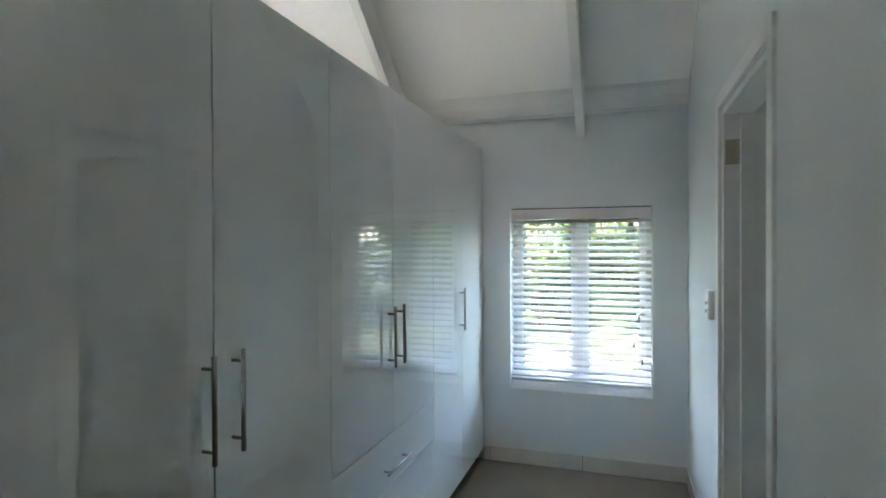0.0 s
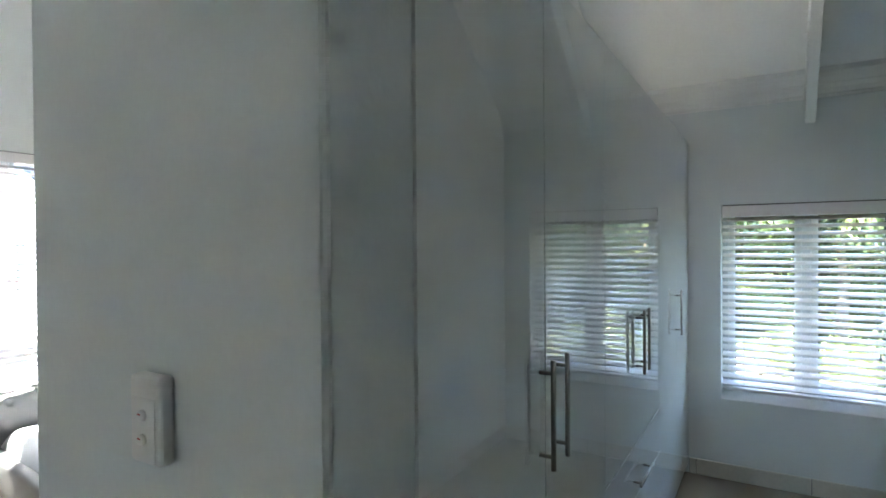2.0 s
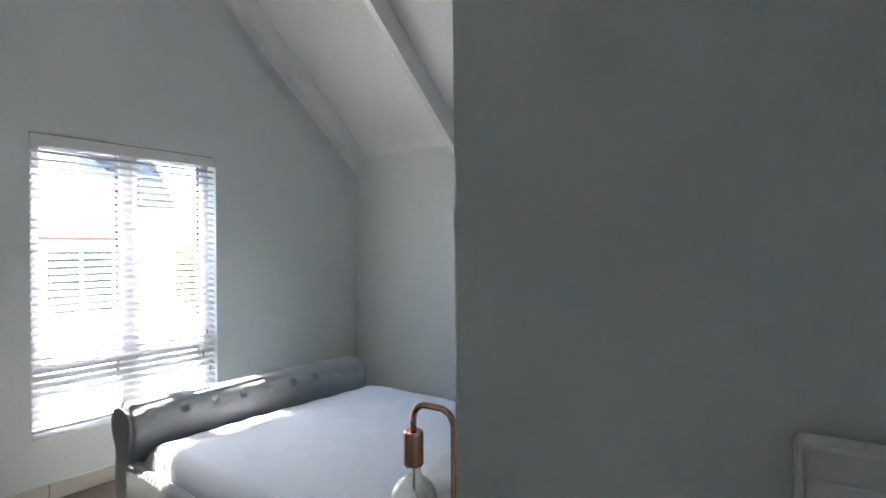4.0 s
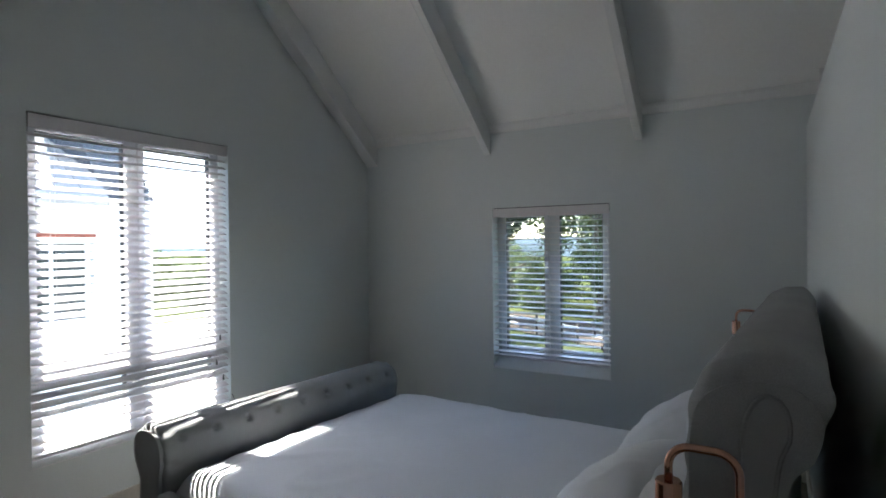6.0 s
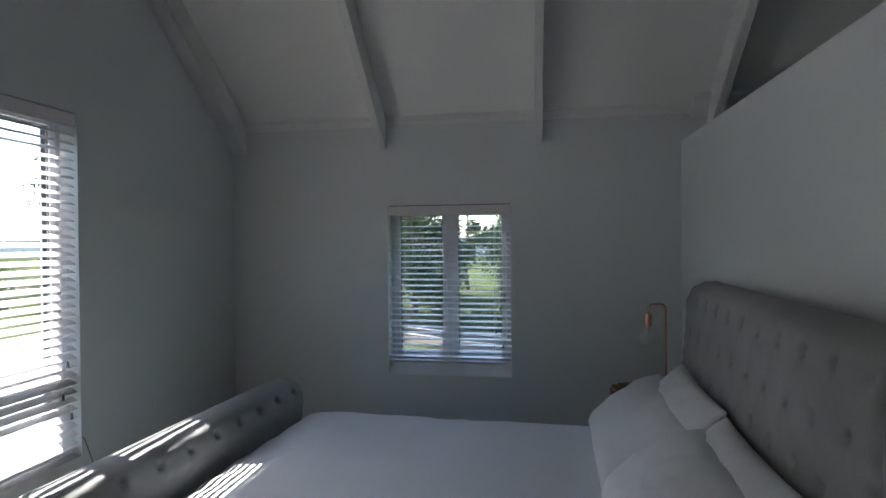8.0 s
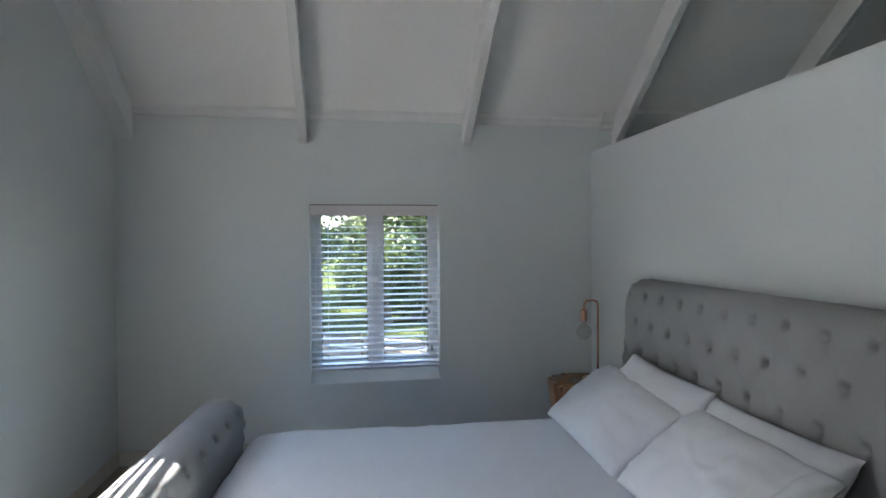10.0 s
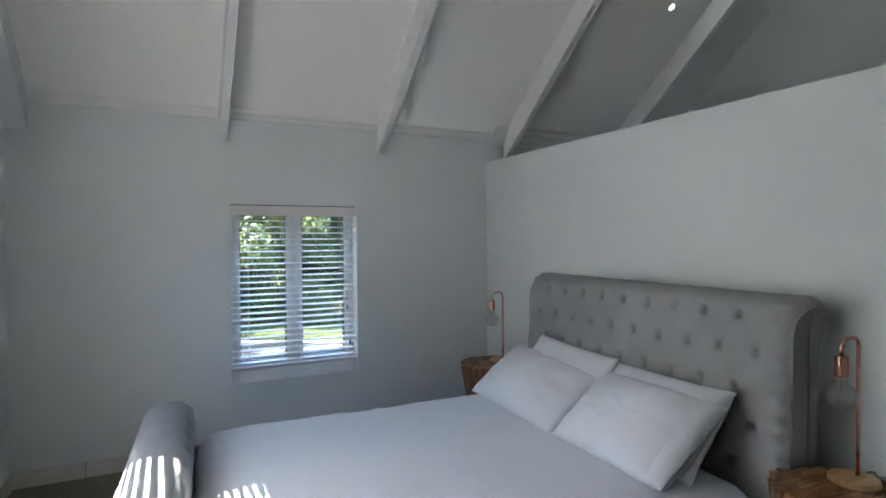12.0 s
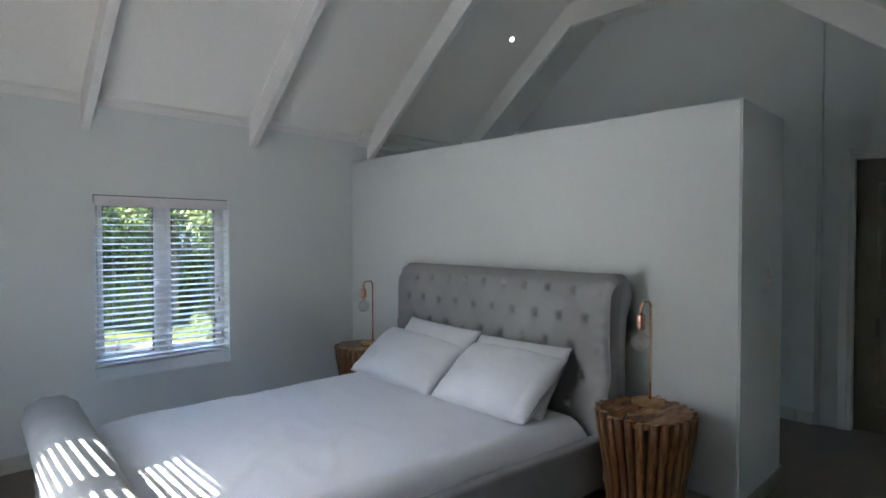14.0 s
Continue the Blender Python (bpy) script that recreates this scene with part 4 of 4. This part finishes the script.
RENDER_WHITE = material("white_render", (0.68, 0.675, 0.65), 0.85, fine=(40, 0.03), coarse=(0.8, 0.04))
SLATE = material("slate", (0.055, 0.062, 0.08), 0.6, fine=(30, 0.2), per_piece=0.2)
SHINGLE = material("grey_roof_tile", (0.24, 0.23, 0.22), 0.75, fine=(30, 0.15), per_piece=0.12)
BRICK_RED = material("red_lintel", (0.22, 0.07, 0.05), 0.8)
DARK_GLASS = material("dark_window_glass", (0.05, 0.06, 0.065), 0.05)
# the bluish haze of distance is put into the hill's base colour
HILL = material("far_hill", (0.045, 0.06, 0.07), 0.95, fine=(0.05, 0.2), coarse=(0.01, 0.2), spec=0.0)

structure("ground", boxed(-900, 900, -900, 900, GROUND - 1, GROUND), GRASS, "sunlit lawn and veld", "ground")
structure("road", boxed(-60, 60, -1.25, 1.25, -0.05, 0.012), SAND, "pale sandy drive running past the garden", "road", pose(-0.7, 15.6, GROUND, 0, 0, -28))
structure("paving", boxed(-16, XL - WALL - 0.05, -6, 14.5, GROUND - 0.05, GROUND + 0.018), PAVING, "pale concrete paving beside the house", "pavement")
structure("plinth", boxed(XL - WALL + 0.01, XR + 2.15, YS - WALL + 0.01, YW + WALL - 0.01, GROUND - 0.05, -0.13), RENDER_WHITE, "white rendered house plinth", "wall")


def crown_mesh(seed, height, radius, low, count, size, mat):
    """Many small leaf sprays in uneven clumps."""
    rnd = random.Random(seed)
    clumps = []
    for _ in range(26):
        f = rnd.random()
        z = low + (height - low) * f
        r = radius * (math.sin(math.pi * min(0.97, 0.12 + 0.83 * f)) ** 0.7) * rnd.uniform(0.35, 1.0)
        a = rnd.uniform(0, 2 * math.pi)
        clumps.append((Vector((r * math.cos(a), r * math.sin(a), z)), rnd.uniform(0.35, 0.8) * radius * 0.5))
    vs, fs = [], []
    for k in range(count):
        c, cr = clumps[rnd.randrange(len(clumps))]
        d = Vector((rnd.gauss(0, 1), rnd.gauss(0, 1), rnd.gauss(0, 0.8)))
        d = d.normalized() * cr * rnd.random() ** 0.4
        p = c + d + Vector((0, 0, -0.25 * rnd.random() ** 3))
        n = (d.normalized() + Vector((rnd.uniform(-1, 1), rnd.uniform(-1, 1), rnd.uniform(-0.3, 1)))).normalized()
        t = n.orthogonal().normalized()
        t = (Matrix.Rotation(rnd.uniform(0, 6.3), 3, n) @ t)
        b = n.cross(t)
        s = size * rnd.uniform(0.5, 1.3)
        i = len(vs)
        vs += [p - t * s, p + b * s * 0.42 + t * s * 0.1, p + t * s, p - b * s * 0.42 + t * s * 0.1]
        fs.append((i, i + 1, i + 2, i + 3))
    me = bpy.data.meshes.new("crown")
    me.from_pydata(vs, [], fs)
    me.materials.append(mat)
    return me


def tree(m, seed, height, radius, low, count, label, mat, size=0.082):
    rnd = random.Random(seed + 50)
    t = empty("tree", m, label, "tree", "trees beyond the drive")
    bm = bmesh.new()
    tube_pts = [(0.08 * math.sin(k), 0.06 * math.cos(1.7 * k), height * 0.62 * k / 6) for k in range(7)]
    for k in range(6):
        rod(bm, tube_pts[k], tube_pts[k + 1], 0.15 * (1 - k / 7.5), 9, 0.15 * (1 - (k + 1) / 7.5))
    for _ in range(7):
        k = rnd.randrange(1, 6)
        a = rnd.uniform(0, 6.3)
        p = Vector(tube_pts[k])
        q = p + Vector((math.cos(a) * radius * 0.55, math.sin(a) * radius * 0.55, height * rnd.uniform(0.1, 0.24)))
        mid = (p + q) / 2 + Vector((0, 0, 0.1))
        rod(bm, p, mid, 0.06, 7, 0.04)
        rod(bm, mid, q, 0.04, 7, 0.015)
    part("trunk", bm, BARK, t)
    c = new("crown", crown_mesh(seed, height, radius, low, count, size, mat))
    c.parent = t
    return t


protos = [tree(pose(-3.9, 20.2, GROUND, 0, 0, 20), 1, 6.2, 2.2, 1.0, 15000, "leafy green garden tree beyond the drive", LEAF),
          tree(pose(1.4, 19.6, GROUND, 0, 0, 60), 2, 5.2, 2.0, 0.7, 15000, "bushy light green tree beyond the drive", LEAF),
          tree(pose(3.6, 22.0, GROUND), 3, 7.5, 2.5, 1.5, 17000, "tall dark green tree beyond the drive", LEAF_DARK)]
rnd = random.Random(4)
for k, (x, y) in enumerate(((0.7, 22.4), (5.6, 20.2), (7.6, 22.0), (9.9, 20.6), (-5.2, 27), (12.5, 22), (2.4, 25.5), (6.0, 26), (-4.6, 26), (0.4, 19.2), (3.9, 19.4), (9.0, 26), (15, 25), (-3.4, 31), (0.6, 30), (4.4, 31), (8, 30), (11.5, 30))):
    copy_thing(protos[(2, 1, 2, 0, 0, 1, 2, 2, 2, 1, 0, 2, 0, 2, 2, 2, 2, 2)[k]], pose(x, y, GROUND, 0, 0, rnd.uniform(0, 360)) @ Matrix.Scale(rnd.uniform(0.85, 1.1), 4))
# trees added west of the north windows' view, to throw shade on the lawn
for x, y, k in ((-7.4, 13.2, 0.95), (-8.4, 17.4, 1.3), (-8.0, 20.6, 1.2)):
    copy_thing(protos[2], pose(x, y, GROUND, 0, 0, 77 * k) @ Matrix.Scale(k, 4))
shrub = tree(pose(-6.5, 22, GROUND), 9, 2.3, 1.5, 0.1, 9000, "low dense green shrub", LEAF, 0.055)
for x, y, k in ((-8.6, 24, 1.0), (-3.9, 23.5, 0.9), (-10.5, 27, 1.3), (2.6, 18.4, 0.62), (5.0, 18.8, 0.5), (-22, 13, 1.1), (-25, 17, 1.4), (-28, 20, 1.2), (-20, 10.5, 0.8), (-1.3, 17.6, 0.35), (-0.4, 24.5, 0.9), (1.2, 23.4, 1.0), (3.0, 24.0, 1.1), (4.8, 23.6, 1.0), (6.6, 24.2, 1.1), (8.4, 23.6, 1.0), (1.0, 21.3, 0.7), (4.6, 21.2, 0.6), (3.2, 11.2, 0.42), (3.95, 11.8, 0.6), (2.8, 12.8, 0.48), (-19.5, 16.5, 0.8), (-21.5, 18.8, 0.9), (-24, 20, 1.0), (-20, 19.5, 0.8), (-25, 23.5, 1.1), (-18, 20.5, 0.8), (-17, 22.5, 0.9), (-15.5, 23.5, 0.9), (-20, 24, 1.0)):
    copy_thing(shrub, pose(x, y, GROUND, 0, 0, 40 * k * x) @ Matrix.Scale(k, 4))


def fence(m, x0, x1, step, label):
    f = empty("fence", m @ pose(x0, 0, 0), label, "fence")
    n = int((x1 - x0) / step)
    post = mesh_of(rod(bmesh.new(), (0, 0, -0.05), (0, 0, 0.58), 0.034, 10), "post", BARK)
    for k in range(n + 1):
        p = new("post", post)
        p.parent = f
        p.location = (k * step, 0, 0)
        if k < n:
            for z in (0.27, 0.45):
                part("rail", rod(bmesh.new(), (k * step + 0.02, -0.05, z + rnd.uniform(-0.03, 0.03)), (k * step + step - 0.02, -0.05, z + rnd.uniform(-0.03, 0.03)), 0.015, 8), FENCE_PAINT, f, smooth=True)
    return f


fence(pose(-0.7, 15.6, GROUND, 0, 0, -28) @ pose(0, -1.4, 0), -14, 16, 1.5, "low fence of dark posts and pale rails")

# neighbouring house to the west
house = empty("house", pose(-7.0, 6.7, GROUND), "white neighbouring house with a grey tiled roof", "house")
w = part("wall", wall_sheet(-12, 0.28, 0, 3.12, 0.25, [(-1.5, -0.55, 1.47, 2.6), (-4.6, -3.2, 1.3, 2.6)]), RENDER_WHITE, house)
w.matrix_local = pose(0, 0, 0, 0, 0, 90)
part("wall", boxed(-9, -0.252, 0.03, 0.28, 0, 3.12), RENDER_WHITE, house)
gb = bmesh.new()
extrude_profile(gb, [(-9.0, 3.125), (0, 3.125), (-4.5, 6.3)], Matrix(((1, 0, 0, 0), (0, 0, 1, -0.25), (0, 1, 0, 0), (0, 0, 0, 1))), 0.24)
part("gable", gb, RENDER_WHITE, house)
for y0, y1, z0, z1 in ((-1.5, -0.55, 1.47, 2.6), (-4.6, -3.2, 1.3, 2.6)):
    win = part("window", frame_bars(bmesh.new(), y0, y1, z0, z1, 0.06, 0, 0.06), ALU_WHITE, house)
    win.matrix_local = pose(-0.1, 0, 0, 0, 0, 90)
    part("pane", boxed(y0 + 0.05, y1 - 0.05, 0.02, 0.03, z0 + 0.05, z1 - 0.05), DARK_GLASS, win)
    part("glazing_bar", boxed((y0 + y1) / 2 - 0.02, (y0 + y1) / 2 + 0.02, 0, 0.05, z0 + 0.06, z1 - 0.06), ALU_WHITE, win)
    part("lintel", boxed(0.0, 0.02, y0 - 0.1, y1 + 0.02, z1, z1 + 0.09), BRICK_RED, house)
roof = part("roof", extrude_profile(bmesh.new(), [(0.5, 3.02), (-4.5, 6.62), (-9.5, 3.02), (-9.5, 3.14), (-4.5, 6.74), (0.5, 3.14)], Matrix(((1, 0, 0, 0), (0, 0, 1, -12.2), (0, 1, 0, 0), (0, 0, 0, 1))), 11.6), SHINGLE, house)
# wedge stands in for another wing's roof plane, its shade in the dark colour
part("verge", extrude_profile(bmesh.new(), [(-1.12, 4.75), (-0.62, 4.75), (0.25, 3.12), (-0.45, 3.12)], Matrix(((0, 0, 1, -0.7), (1, 0, 0, 0), (0, 1, 0, 0), (0, 0, 0, 1))), 0.85), SLATE, house, "dark slate wedge for a neighbouring roof plane in shade")
tile_me = mesh_of(boxed(-0.01, 0.33, -0.145, 0.145, 0, 0.02), "roof_tile", SHINGLE)
ang = math.degrees(math.atan2(3.6, 5.0))
for i in range(12):
    for j in range(12):
        p = new("roof_tile", tile_me)
        p.parent = roof
        s = 0.1 + i * 0.3
        p.matrix_local = pose(0.5 - s * math.cos(radians(ang)), -0.75 - j * 0.3, 3.14 + s * math.sin(radians(ang)) + 0.012, 0, ang + 2, 0) @ pose(0, 0, 0, 0, 0, 180)

# far ridge
bm = bmesh.new()
pts = [(-700 + 50 * k, 640) for k in range(29)]
top = [bm.verts.new((x, y, 8 + 10 * noise.noise(Vector((x * 0.004, 1, 0))))) for x, y in pts]
mid = [bm.verts.new((x, y - 340, 2.5 + 3 * noise.noise(Vector((x * 0.007, 5, 0))))) for x, y in pts]
low = [bm.verts.new((x, y - 570, GROUND - 0.6)) for x, y in pts]
for a, b in ((top, mid), (mid, low)):
    for k in range(28):
        bm.faces.new((a[k], a[k + 1], b[k + 1], b[k]))
structure("backdrop", bm, HILL, "hazy wooded ridge far away", "hill", smooth=True)
